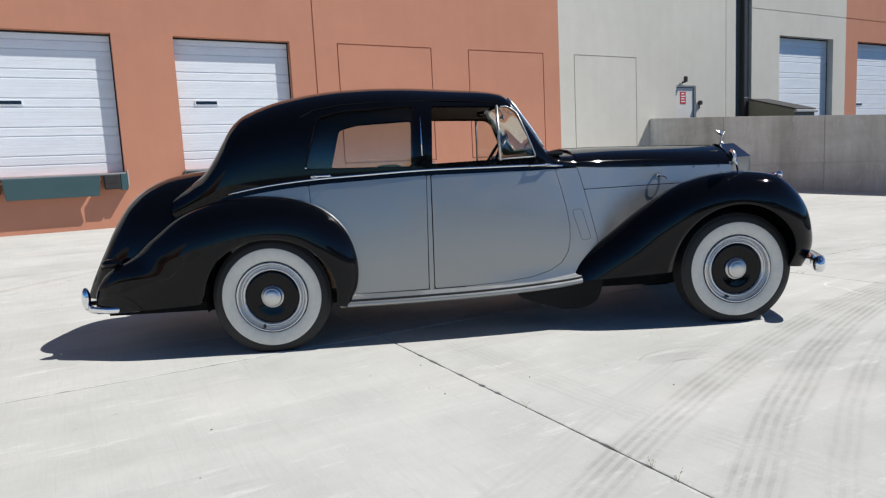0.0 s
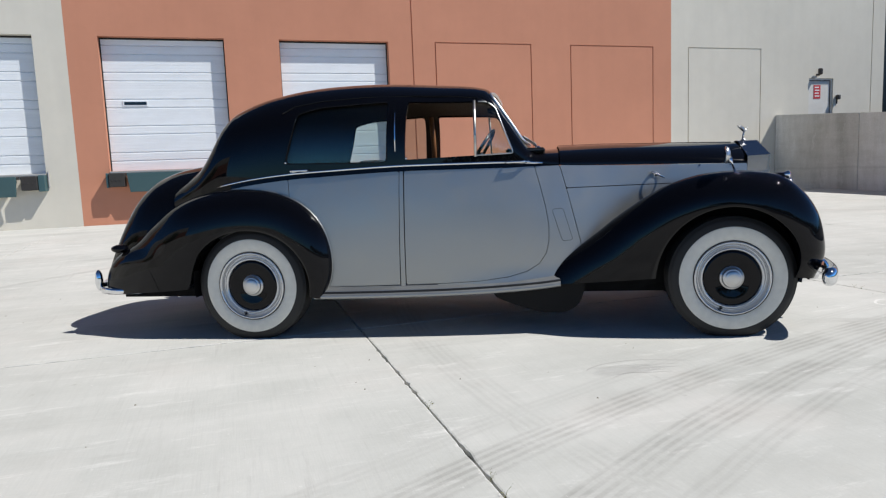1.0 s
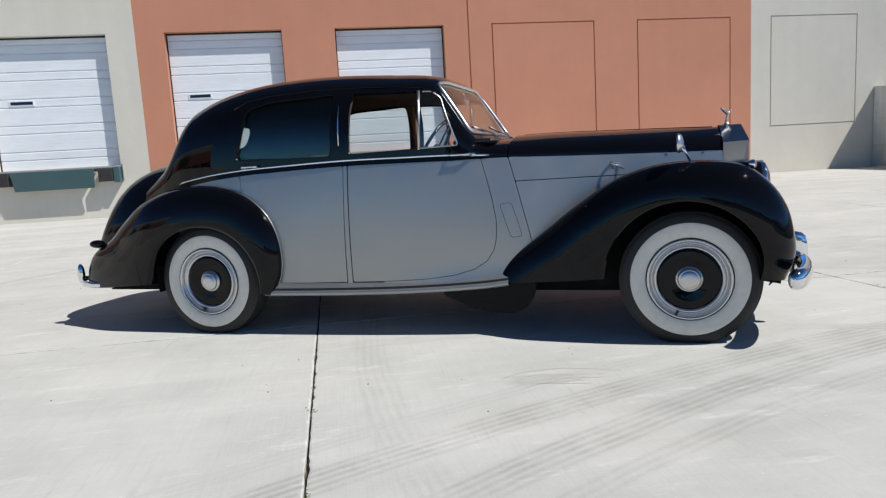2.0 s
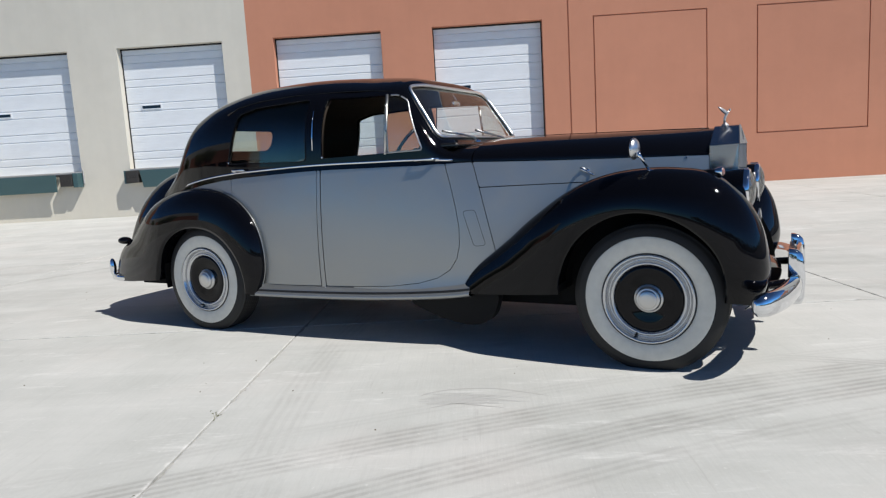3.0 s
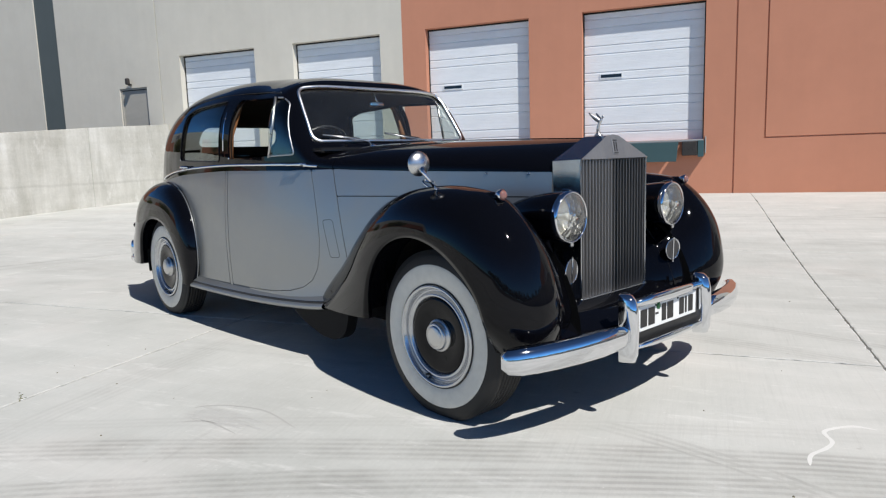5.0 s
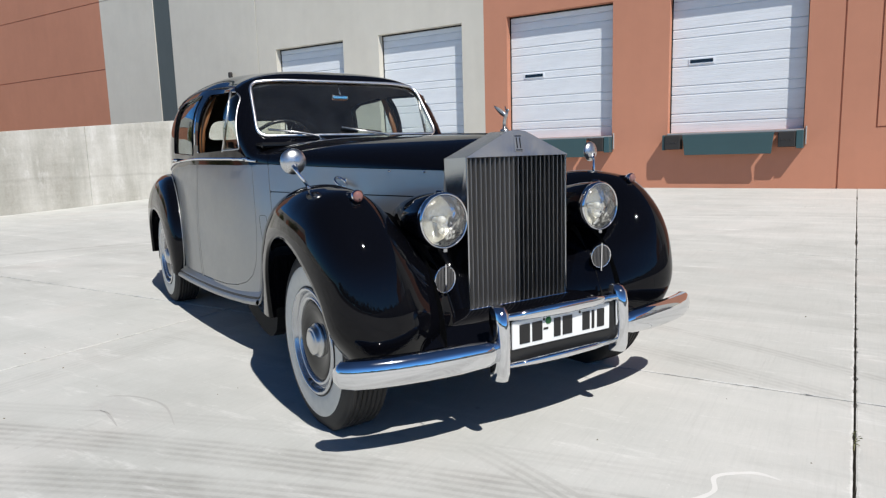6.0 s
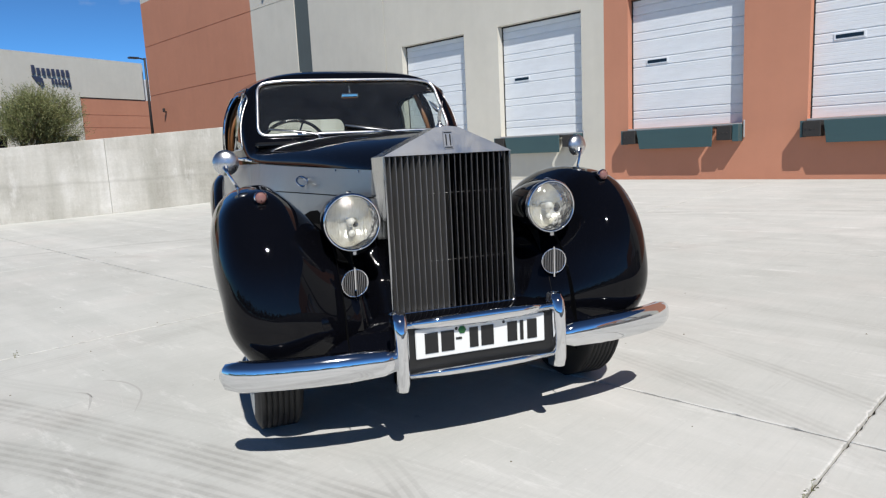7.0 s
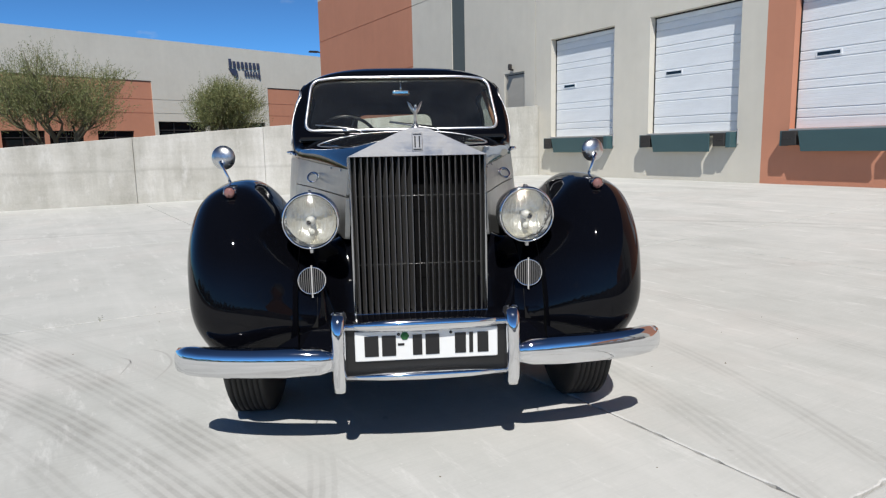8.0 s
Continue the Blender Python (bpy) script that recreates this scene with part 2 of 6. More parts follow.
DARK_GLASS = Mat("dark_window_glass", (0.01, 0.014, 0.016), 0.06).m


def board_concrete():
    """Cast wall concrete with runs, blotches and a lift line at mid height."""
    p = Mat("cast_concrete", (0.5, 0.49, 0.46), 0.9, spec=0.2)
    pos = p.place()
    sep = p.t.nodes.new("ShaderNodeSeparateXYZ")
    p.link(pos, sep.inputs[0])
    big = p.noise(0.8, 6.0, 0.65, vec=pos)
    drip = p.noise(1.5, 5.0, 0.6, stretch=(1.0, 1.0, 0.16), vec=pos)
    lift = p.noise(1.6, 5.0, 0.7, stretch=(1.0, 0.22, 2.6), vec=pos)
    fine = p.noise(26.0, 4.0, 0.6, vec=pos)
    fac = p.math("ADD", p.math("MULTIPLY", big, 0.32), p.math("ADD", p.math("MULTIPLY", drip, 0.46), p.math("ADD", p.math("MULTIPLY", fine, 0.10), p.math("MULTIPLY", lift, 0.12))))
    base = p.ramp(fac, (0.38, (0.37, 0.358, 0.315)), (0.47, (0.49, 0.48, 0.435)), (0.54, (0.575, 0.565, 0.52)), (0.62, (0.70, 0.69, 0.655)))
    run = p.span(p.noise(2.2, 4.0, 0.6, stretch=(1.0, 1.0, 0.08), vec=pos), 0.55, 0.72, 0.0, 0.4)
    base = p.mix(run, base, (0.33, 0.325, 0.28))
    wash = p.span(p.noise(2.6, 6.0, 0.75, stretch=(1.2, 1.2, 0.5), vec=pos), 0.56, 0.70, 0.0, 0.5)
    base = p.mix(wash, base, (0.74, 0.735, 0.71))
    wob = p.math("ADD", sep.outputs[2], p.math("MULTIPLY", p.noise(1.1, 3.0, 0.5, vec=pos), 0.12))
    line = p.span(p.math("ABSOLUTE", p.math("SUBTRACT", wob, 0.80)), 0.004, 0.05, 0.22, 0.0)
    base = p.mix(line, base, (0.26, 0.25, 0.22))
    p.color(base)
    p.bump(p.math("ADD", fine, p.math("MULTIPLY", p.noise(120.0, 2.0, vec=pos), 0.5)), 0.35, 0.006)
    return p.m


CONCRETE_WALL = board_concrete()


def slab_concrete():
    """Light broom-finished concrete with stains and two pairs of curved tyre tracks."""
    p = Mat("slab_concrete", (0.56, 0.55, 0.51), 0.85, spec=0.3)
    pos = p.place()
    sep = p.t.nodes.new("ShaderNodeSeparateXYZ")
    p.link(pos, sep.inputs[0])
    x, y = sep.outputs[0], sep.outputs[1]
    big = p.noise(0.22, 5.0, 0.6, vec=pos)
    mid = p.noise(1.7, 7.0, 0.68, vec=pos)
    sweep = p.noise(0.9, 5.0, 0.6, stretch=(0.25, 1.6, 1.0), vec=pos)
    fine = p.noise(55.0, 5.0, 0.75, vec=pos)
    broom = p.noise(8.0, 4.0, 0.7, stretch=(14.0, 0.4, 1.0), vec=pos)
    fac = p.math("ADD", p.math("MULTIPLY", big, 0.28), p.math("ADD", p.math("MULTIPLY", mid, 0.30), p.math("MULTIPLY", sweep, 0.24)))
    fac = p.math("ADD", fac, p.math("ADD", p.math("MULTIPLY", fine, 0.10), p.math("MULTIPLY", broom, 0.08)))
    base = p.ramp(fac, (0.37, (0.44, 0.445, 0.417)), (0.48, (0.525, 0.530, 0.502)), (0.56, (0.585, 0.585, 0.556)), (0.66, (0.66, 0.655, 0.627)))
    # warm rusty blotches
    blot = p.span(p.noise(0.8, 4.0, 0.6, vec=pos), 0.52, 0.74, 0.0, 0.26)
    base = p.mix(blot, base, (0.64, 0.57, 0.53))
    pale = p.span(p.noise(3.1, 7.0, 0.75, stretch=(0.5, 2.2, 1.0), vec=pos), 0.56, 0.70, 0.0, 0.6)
    base = p.mix(pale, base, (0.74, 0.735, 0.71))
    scuff = p.span(p.noise(1.1, 6.0, 0.7, stretch=(0.35, 1.5, 1.0), vec=pos), 0.58, 0.72, 0.0, 0.45)
    base = p.mix(scuff, base, (0.34, 0.34, 0.32))
    # long swept bands along the docks
    long_ = p.noise(1.0, 5.0, 0.65, stretch=(0.10, 1.5, 1.0), vec=pos)
    base = p.mix(p.span(long_, 0.54, 0.70, 0.0, 0.3), base, (0.735, 0.73, 0.70))
    base = p.mix(p.span(long_, 0.45, 0.33, 0.0, 0.2), base, (0.45, 0.44, 0.41))
    # small dark specks
    streak = p.span(p.noise(5.0, 5.0, 0.7, stretch=(9.0, 0.35, 1.0), vec=pos), 0.52, 0.70, 0.0, 0.22)
    base = p.mix(streak, base, (0.42, 0.42, 0.40))
    speck = p.span(p.noise(9.0, 3.0, 0.5, vec=pos), 0.72, 0.78, 0.0, 0.35)
    base = p.mix(speck, base, (0.24, 0.22, 0.19))

    def track(cx, cy, radius, width, strength, seed, start=-20.0):
        dx = p.math("SUBTRACT", x, cx)
        dy = p.math("SUBTRACT", y, cy)
        r = p.math("SQRT", p.math("ADD", p.math("MULTIPLY", dx, dx), p.math("MULTIPLY", dy, dy)))
        off = p.math("SUBTRACT", r, radius)
        band = p.span(p.math("ABSOLUTE", off), width * 0.6, width, 1.0, 0.0)
        wander = p.math("ADD", off, p.math("MULTIPLY", p.noise(1.3 + seed, 2.0, 0.5, vec=pos), 0.03))
        ribs = p.span(p.math("SINE", p.math("MULTIPLY", wander, 150.0)), -0.45, 0.45, 0.38, 1.0)
        worn = p.span(p.noise(2.3 + seed, 6.0, 0.75, vec=pos), 0.36, 0.62, 0.12, 0.92)
        begins = p.math("MULTIPLY", p.span(x, start, start + 0.5, 0.0, 1.0), strength)
        return p.math("MULTIPLY", p.math("MULTIPLY", band, ribs), p.math("MULTIPLY", worn, begins))

    marks = track(7.58, -11.90, 14.88, 0.12, 0.44, 0.0)
    for args in ((7.47, -8.52, 11.36, 0.12, 0.46, 0.3), (7.40, -8.30, 10.88, 0.07, 0.25, 0.7), (7.58, -11.90, 15.15, 0.07, 0.15, 1.1), (3.63, 0.505, 2.5, 0.075, 0.45, 0.2, 4.15), (2.9, -0.3, 5.48, 0.06, 0.3, 0.4, 3.9), (2.9, -1.3, 5.97, 0.10, 0.25, 0.6, 3.9), (3.0, -3.2, 9.2, 0.10, 0.16, 0.5), (11.5, 3.0, 9.6, 0.12, 0.2, 0.9), (-2.0, 2.5, 9.0, 0.1, 0.14, 1.4), (5.9, 1.1, 10.0, 0.07, 0.42, 0.5), (5.9, 1.1, 9.72, 0.05, 0.18, 0.8)):
        marks = p.math("MAXIMUM", marks, track(*args))
    base = p.mix(marks, base, (0.19, 0.18, 0.165))
    # chipped pale edges along the joints
    chip_n = p.noise(11.0, 6.0, 0.8, vec=pos)
    for axis, at in ((x, 1.59), (y, 0.09)):
        away = p.math("ABSOLUTE", p.math("WRAP", p.math("SUBTRACT", axis, at), 1.99, -1.99))
        reach = p.span(chip_n, 0.42, 0.75, -0.004, 0.034)
        chip = p.span(p.math("SUBTRACT", away, reach), 0.0, 0.006, 0.32, 0.0)
        base = p.mix(chip, base, (0.80, 0.79, 0.76))
    # pale scratches and grit
    grit = p.span(p.noise(38.0, 3.0, 0.6, vec=pos), 0.66, 0.74, 0.0, 0.3)
    base = p.mix(grit, base, (0.80, 0.79, 0.77))
    scratch = p.span(p.noise(3.2, 5.0, 0.75, stretch=(4.0, 0.25, 1.0), vec=pos), 0.62, 0.70, 0.0, 0.3)
    base = p.mix(scratch, base, (0.38, 0.37, 0.35))
    p.color(base)
    rel = p.math("ADD", p.math("MULTIPLY", fine, 0.6), p.math("MULTIPLY", broom, 0.5))
    p.bump(rel, 0.22, 0.004)
    return p.m


SLAB = slab_concrete()
JOINT = stucco("joint_dirt", (0.10, 0.09, 0.075))

# ---- mesh helpers ----


def mesh_of(name, verts, faces, mat, smooth=True):
    me = bpy.data.meshes.new(name)
    me.from_pydata([tuple(float(c) for c in v) for v in verts], [], [tuple(int(i) for i in f) for f in faces])
    me.materials.append(mat)
    if smooth:
        me.polygons.foreach_set("use_smooth", [True] * len(me.polygons))
    me.update()
    return me


def put(name, me, parent=None, label="", m=None):
    ob = new(name, me)
    if parent is not None:
        ob.parent = parent
    if m is not None:
        ob.matrix_basis = m
    if label:
        ob["label"] = label
    return ob


def part(name, bm, mat, parent=None, label="", smooth=False, m=None):
    me = bpy.data.meshes.new(name)
    if smooth:
        for f in bm.faces:
            f.smooth = True
    bm.normal_update()
    bm.to_mesh(me)
    bm.free()
    me.materials.append(mat)
    return put(name, me, parent, label, m)


def box(x0, x1, y0, y1, z0, z1, bevel=0.0, bm=None, segments=1):
    bm = bm or bmesh.new()
    made = bmesh.ops.create_cube(bm, size=1.0, matrix=Matrix.Translation(((x0 + x1) / 2, (y0 + y1) / 2, (z0 + z1) / 2)) @ Matrix.Diagonal((x1 - x0, y1 - y0, z1 - z0, 1)))
    if bevel > 0:
        edges = list({e for v in made["verts"] for e in v.link_edges})
        bmesh.ops.bevel(bm, geom=edges, offset=bevel, segments=segments, profile=0.5, affect="EDGES")
    return bm


def empty(name, m, label, category, group="", kind=""):
    ob = new(name)
    ob.empty_display_size = 0.1
    ob.matrix_basis = m
    return tagged(ob, label, category, group, kind)


def table(*pairs):
    xs, ys = np.array(pairs, float).T

    def f(x):
        # smooth monotone-ish interpolation through the pairs
        x = np.asarray(x, float)
        m = np.gradient(ys, xs)
        i = np.clip(np.searchsorted(xs, x) - 1, 0, len(xs) - 2)
        h = xs[i + 1] - xs[i]
        t = np.clip((x - xs[i]) / h, 0, 1)
        t2, t3 = t * t, t * t * t
        return (2 * t3 - 3 * t2 + 1) * ys[i] + (t3 - 2 * t2 + t) * h * m[i] + (-2 * t3 + 3 * t2) * ys[i + 1] + (t3 - t2) * h * m[i + 1]

    return f


def sdf_poly(points):
    """Signed distance to a polygon in the plane, negative inside."""
    p = np.array(points, float)
    q = np.roll(p, -1, 0)

    def f(a, b):
        s = np.stack([np.ravel(a), np.ravel(b)], -1)[:, None, :]
        e = (q - p)[None]
        w = s - p[None]
        k = np.clip((w * e).sum(-1) / np.maximum((e * e).sum(-1), 1e-12), 0, 1)
        d = np.sqrt((((w - k[..., None] * e) ** 2).sum(-1)).min(1))
        c1 = (p[None, :, 1] <= s[..., 1]) & (q[None, :, 1] > s[..., 1])
        c2 = (p[None, :, 1] > s[..., 1]) & (q[None, :, 1] <= s[..., 1])
        cr = e[..., 0] * w[..., 1] - e[..., 1] * w[..., 0]
        wn_ = (c1 & (cr > 0)).sum(1) - (c2 & (cr < 0)).sum(1)
        return np.where(wn_ != 0, -d, d).reshape(np.shape(a))

    return f


def rounded(points, r, n=6):
    """The polygon with its corners rounded."""
    p = [Vector((a, b)) for a, b in points]
    out = []
    for i, c in enumerate(p):
        a, b = p[i - 1], p[(i + 1) % len(p)]
        ra = min(r, (a - c).length * 0.45, (b - c).length * 0.45)
        s, e = c + (a - c).normalized() * ra, c + (b - c).normalized() * ra
        for k in range(n + 1):
            t = k / n
            out.append(tuple(s * (1 - t) ** 2 + c * 2 * t * (1 - t) + e * t * t))
    return out


def carve(surface, us, vs, sdf=None, thick=0.0):
    """A sheet over a grid, clipped along sdf = 0 (kept where negative), with optional thickness."""
    U, V = np.meshgrid(np.asarray(us, float), np.asarray(vs, float), indexing="ij")
    P = surface(U, V)
    nu, nv = U.shape
    ids = np.arange(nu * nv).reshape(nu, nv)
    corners = np.stack([ids[:-1, :-1], ids[1:, :-1], ids[1:, 1:], ids[:-1, 1:]], -1).reshape(-1, 4)
    pts = P.reshape(-1, 3)
    cut_faces = []
    if sdf is not None:
        D = sdf(P).reshape(-1)
        D = np.where(np.abs(D) < 1e-6, 1e-6, D)
        inside = D[corners] < 0
        whole = inside.all(1)
        mixed = corners[inside.any(1) & ~whole]
        flat_u, flat_v = U.reshape(-1), V.reshape(-1)
        cuts, cut_uv = {}, []
        for c in mixed:
            poly = []
            for k in range(4):
                a, b = int(c[k]), int(c[(k + 1) % 4])
                if D[a] < 0:
                    poly.append(a)
                if (D[a] < 0) != (D[b] < 0):
                    key = (min(a, b), max(a, b))
                    if key not in cuts:
                        t = D[key[0]] / (D[key[0]] - D[key[1]])
                        cuts[key] = nu * nv + len(cut_uv)
                        cut_uv.append((flat_u[key[0]] * (1 - t) + flat_u[key[1]] * t, flat_v[key[0]] * (1 - t) + flat_v[key[1]] * t))
                    poly.append(cuts[key])
            cut_faces.append(poly)
        if cut_uv:
            q = np.array(cut_uv)
            pts = np.concatenate([pts, surface(q[:, 0], q[:, 1])])
        corners = corners[whole]
    used = np.zeros(len(pts), bool)
    used[corners.reshape(-1)] = True
    for f in cut_faces:
        used[f] = True
    remap = np.cumsum(used) - 1
    pts, quads = pts[used], remap[corners]
    cut_faces = [[int(remap[i]) for i in f] for f in cut_faces]
    faces = quads.tolist() + cut_faces
    if thick == 0 or not faces:
        return pts, faces
    n = np.zeros_like(pts)
    if len(quads):
        fn = np.cross(pts[quads[:, 2]] - pts[quads[:, 0]], pts[quads[:, 3]] - pts[quads[:, 1]])
        for k in range(4):
            np.add.at(n, quads[:, k], fn)
    for f in cut_faces:
        w = np.cross(pts[f[1]] - pts[f[0]], pts[f[2]] - pts[f[0]])
        for k in f:
            n[k] += w
    n /= np.maximum(np.linalg.norm(n, axis=1, keepdims=True), 1e-12)
    back = pts - n * thick
    N = len(pts)
    count = set()
    for q in faces:
        for a, b in zip(q, q[1:] + q[:1]):
            if (b, a) in count:
                count.discard((b, a))
            else:
                count.add((a, b))
    verts = [pts, back]
    faces = faces + [[i + N for i in reversed(f)] for f in faces]
    rim_v, base = [], 2 * N
    for a, b in sorted(count):
        rim_v += [pts[b], pts[a], back[a], back[b]]
        faces.append([base, base + 1, base + 2, base + 3])
        base += 4
    if rim_v:
        verts.append(np.array(rim_v))
    return np.concatenate(verts), faces


def flipped(pv):
    """The mirror image across the plane y = 0."""
    v, f = pv
    v = np.array(v, float) * (1, -1, 1)
    return v, [list(reversed(q)) for q in f]


def turned(pv):
    v, f = pv
    return v, [list(reversed(q)) for q in f]


def sheet_parts(name, pv, mat, parent, label=""):
    """A right-hand part and its mirror image."""
    put(name, mesh_of(name, *pv, mat), parent, label)
    put(name, mesh_of(name, *flipped(pv), mat), parent, label)


def lathe(profile, n=48, axis="y", closed=False):
    """Turns (radius, along) pairs round an axis."""
    pts, faces = [], []
    k = len(profile)
    for i in range(n):
        a = 2 * math.pi * i / n
        c, s = math.cos(a), math.sin(a)
        for r, h in profile:
            pts.append({"y": (r * c, h, r * s), "x": (h, r * c, r * s), "z": (r * c, r * s, h)}[axis])
    for i in range(n):
        j = (i + 1) % n
        for m in range(k - 1):
            faces.append([i * k + m, i * k + m + 1, j * k + m + 1, j * k + m])
    return np.array(pts), faces


def tube(points, radius, n=8, closed=False, cap=True):
    """A round rod along points; radius may be a list."""
    p = [Vector(q) for q in points]
    k = len(p)
    rs = radius if isinstance(radius, (list, tuple)) else [radius] * k
    verts, faces = [], []
    up = None
    for i in range(k):
        a = p[i - 1] if i > 0 or closed else p[i]
        b = p[(i + 1) % k] if i < k - 1 or closed else p[i]
        d = (b - a).normalized()
        if up is None:
            up = Vector((0, 0, 1)) if abs(d.z) < 0.9 else Vector((1, 0, 0))
        side = d.cross(up).normalized()
        up = side.cross(d).normalized()
        for j in range(n):
            t = 2 * math.pi * j / n
            verts.append(p[i] + (side * math.cos(t) + up * math.sin(t)) * rs[i])
    last = k if closed else k - 1
    for i in range(last):
        for j in range(n):
            a, b = i * n + j, i * n + (j + 1) % n
            c, d = ((i + 1) % k) * n + (j + 1) % n, ((i + 1) % k) * n + j
            faces.append([a, b, c, d])
    if cap and not closed:
        faces.append(list(reversed(range(n))))
        faces.append(list(range((k - 1) * n, k * n)))
    return np.array([tuple(v) for v in verts]), faces


def joined(*pvs):
    vs, fs, base = [], [], 0
    for v, f in pvs:
        vs.append(np.array(v, float))
        fs += [[i + base for i in q] for q in f]
        base += len(v)
    return np.concatenate(vs), fs


def moved(pv, m):
    v, f = pv
    a = np.array(m)
    return np.array(v) @ a[:3, :3].T + a[:3, 3], f


def ellipsoid(c, r, nu=20, nv=12):
    th = np.linspace(0, 2 * np.pi, nu, endpoint=False)
    ph = np.linspace(-np.pi / 2 + 0.02, np.pi / 2 - 0.02, nv)
    pts = [(c[0] + r[0] * math.cos(b) * math.cos(a), c[1] + r[1] * math.cos(b) * math.sin(a), c[2] + r[2] * math.sin(b)) for b in ph for a in th]
    faces = [[i * nu + j, i * nu + (j + 1) % nu, (i + 1) * nu + (j + 1) % nu, (i + 1) * nu + j] for i in range(nv - 1) for j in range(nu)]
    faces += [list(reversed(range(nu))), list(range((nv - 1) * nu, nv * nu))]
    return np.array(pts), faces

# ---- ground ----
WALL_Y = 15.52
WEST_X, EAST_X = -9.75, 16.2


def apron_height(y):
    """The apron is level round the car and rises a little towards the docks."""
    t = np.clip((np.asarray(y, float) - 6.0) / 9.5, 0, 1)
    return 0.19 * t * t * (3 - 2 * t)


def grade_height(y):
    return np.clip(0.0745 * (np.asarray(y, float) + 3.2), 0, 1.3)


gx = [-2500, -300, -80, -30, WEST_X - 0.2, WEST_X - 0.1, -6, -2, 2, 6, 10, 14, EAST_X + 0.1, EAST_X + 0.2, 40, 90, 300, 2500]
gy = [-2500, -300, -80, -30, -14, -8, -3.2, 0, 3, 6, 7, 8, 9, 10, 11, 12, 13, 14, 15.6, 17, 40, 90, 300, 2500]
gv = []
for x in gx:
    for y in gy:
        inside = WEST_X - 0.15 < x < EAST_X + 0.15
        gv.append((x, y, float(apron_height(y)) - 0.022 if inside else float(grade_height(y)) - 0.022))
gn = len(gy)
ground = new("ground", mesh_of("ground", gv, [[i * gn + j, (i + 1) * gn + j, (i + 1) * gn + j + 1, i * gn + j + 1] for i in range(len(gx) - 1) for j in range(gn - 1)], JOINT))
tagged(ground, "sunlit pale concrete truck apron with joints and tyre marks", "ground", kind="structure")


def slab(x0, x1, y0, y1, n):
    """One cast slab with worn, slightly wavy edges."""
    gap = 0.004
    us, vs = np.linspace(0, 1, n), np.linspace(0, 1, n)
    rim = 0.007
    us = np.concatenate([[0, rim / (x1 - x0)], us[1:-1], [1 - rim / (x1 - x0), 1]])
    vs = np.concatenate([[0, rim / (y1 - y0)], vs[1:-1], [1 - rim / (y1 - y0), 1]])
    verts, k = [], len(vs)
    for i, u in enumerate(us):
        for j, v in enumerate(vs):
            x, y = x0 + gap + u * (x1 - x0 - 2 * gap), y0 + gap + v * (y1 - y0 - 2 * gap)
            edge = i in (0, len(us) - 1) or j in (0, k - 1)
            if edge or i in (1, len(us) - 2) or j in (1, k - 2):
                w = noise.noise((x * 6.0, y * 6.0, 1.3)) * 0.004 + max(noise.noise((x * 19.0, y * 19.0, 4.1)) - 0.12, 0) * 0.022
                if i <= 1:
                    x += abs(w)
                if i >= len(us) - 2:
                    x -= abs(w)
                if j <= 1:
                    y += abs(w)
                if j >= k - 2:
                    y -= abs(w)
            verts.append((x, y, float(apron_height(y)) - (0.002 if edge else 0)))
    nu = len(us)
    faces = [[i * k + j, (i + 1) * k + j, (i + 1) * k + j + 1, i * k + j + 1] for i in range(nu - 1) for j in range(k - 1)]
    # skirt down into the joint
    ring = [i * k for i in range(nu)] + [(nu - 1) * k + j for j in range(1, k)] + [i * k + k - 1 for i in range(nu - 2, -1, -1)] + [j for j in range(k - 2, 0, -1)]
    base = len(verts)
    for r in ring:
        verts.append((verts[r][0], verts[r][1], verts[r][2] - 0.05))
    m = len(ring)
    faces += [[ring[(a + 1) % m], ring[a], base + a, base + (a + 1) % m] for a in range(m)]
    return mesh_of("slab", verts, faces, SLAB, smooth=False)


slab_x = [WEST_X, -6.37, -2.39, 1.59, 5.57, 9.55, 13.53, EAST_X]
slab_y = [-11.85, -7.87, -3.89, 0.09, 4.07, 8.05, 12.03, WALL_Y]
for a, b in zip(slab_x, slab_x[1:]):
    for c, d in zip(slab_y, slab_y[1:]):
        put("slab", slab(a, b, c, d, 110 if -3 < a < 9 and -4 < c < 8 else 24), ground)


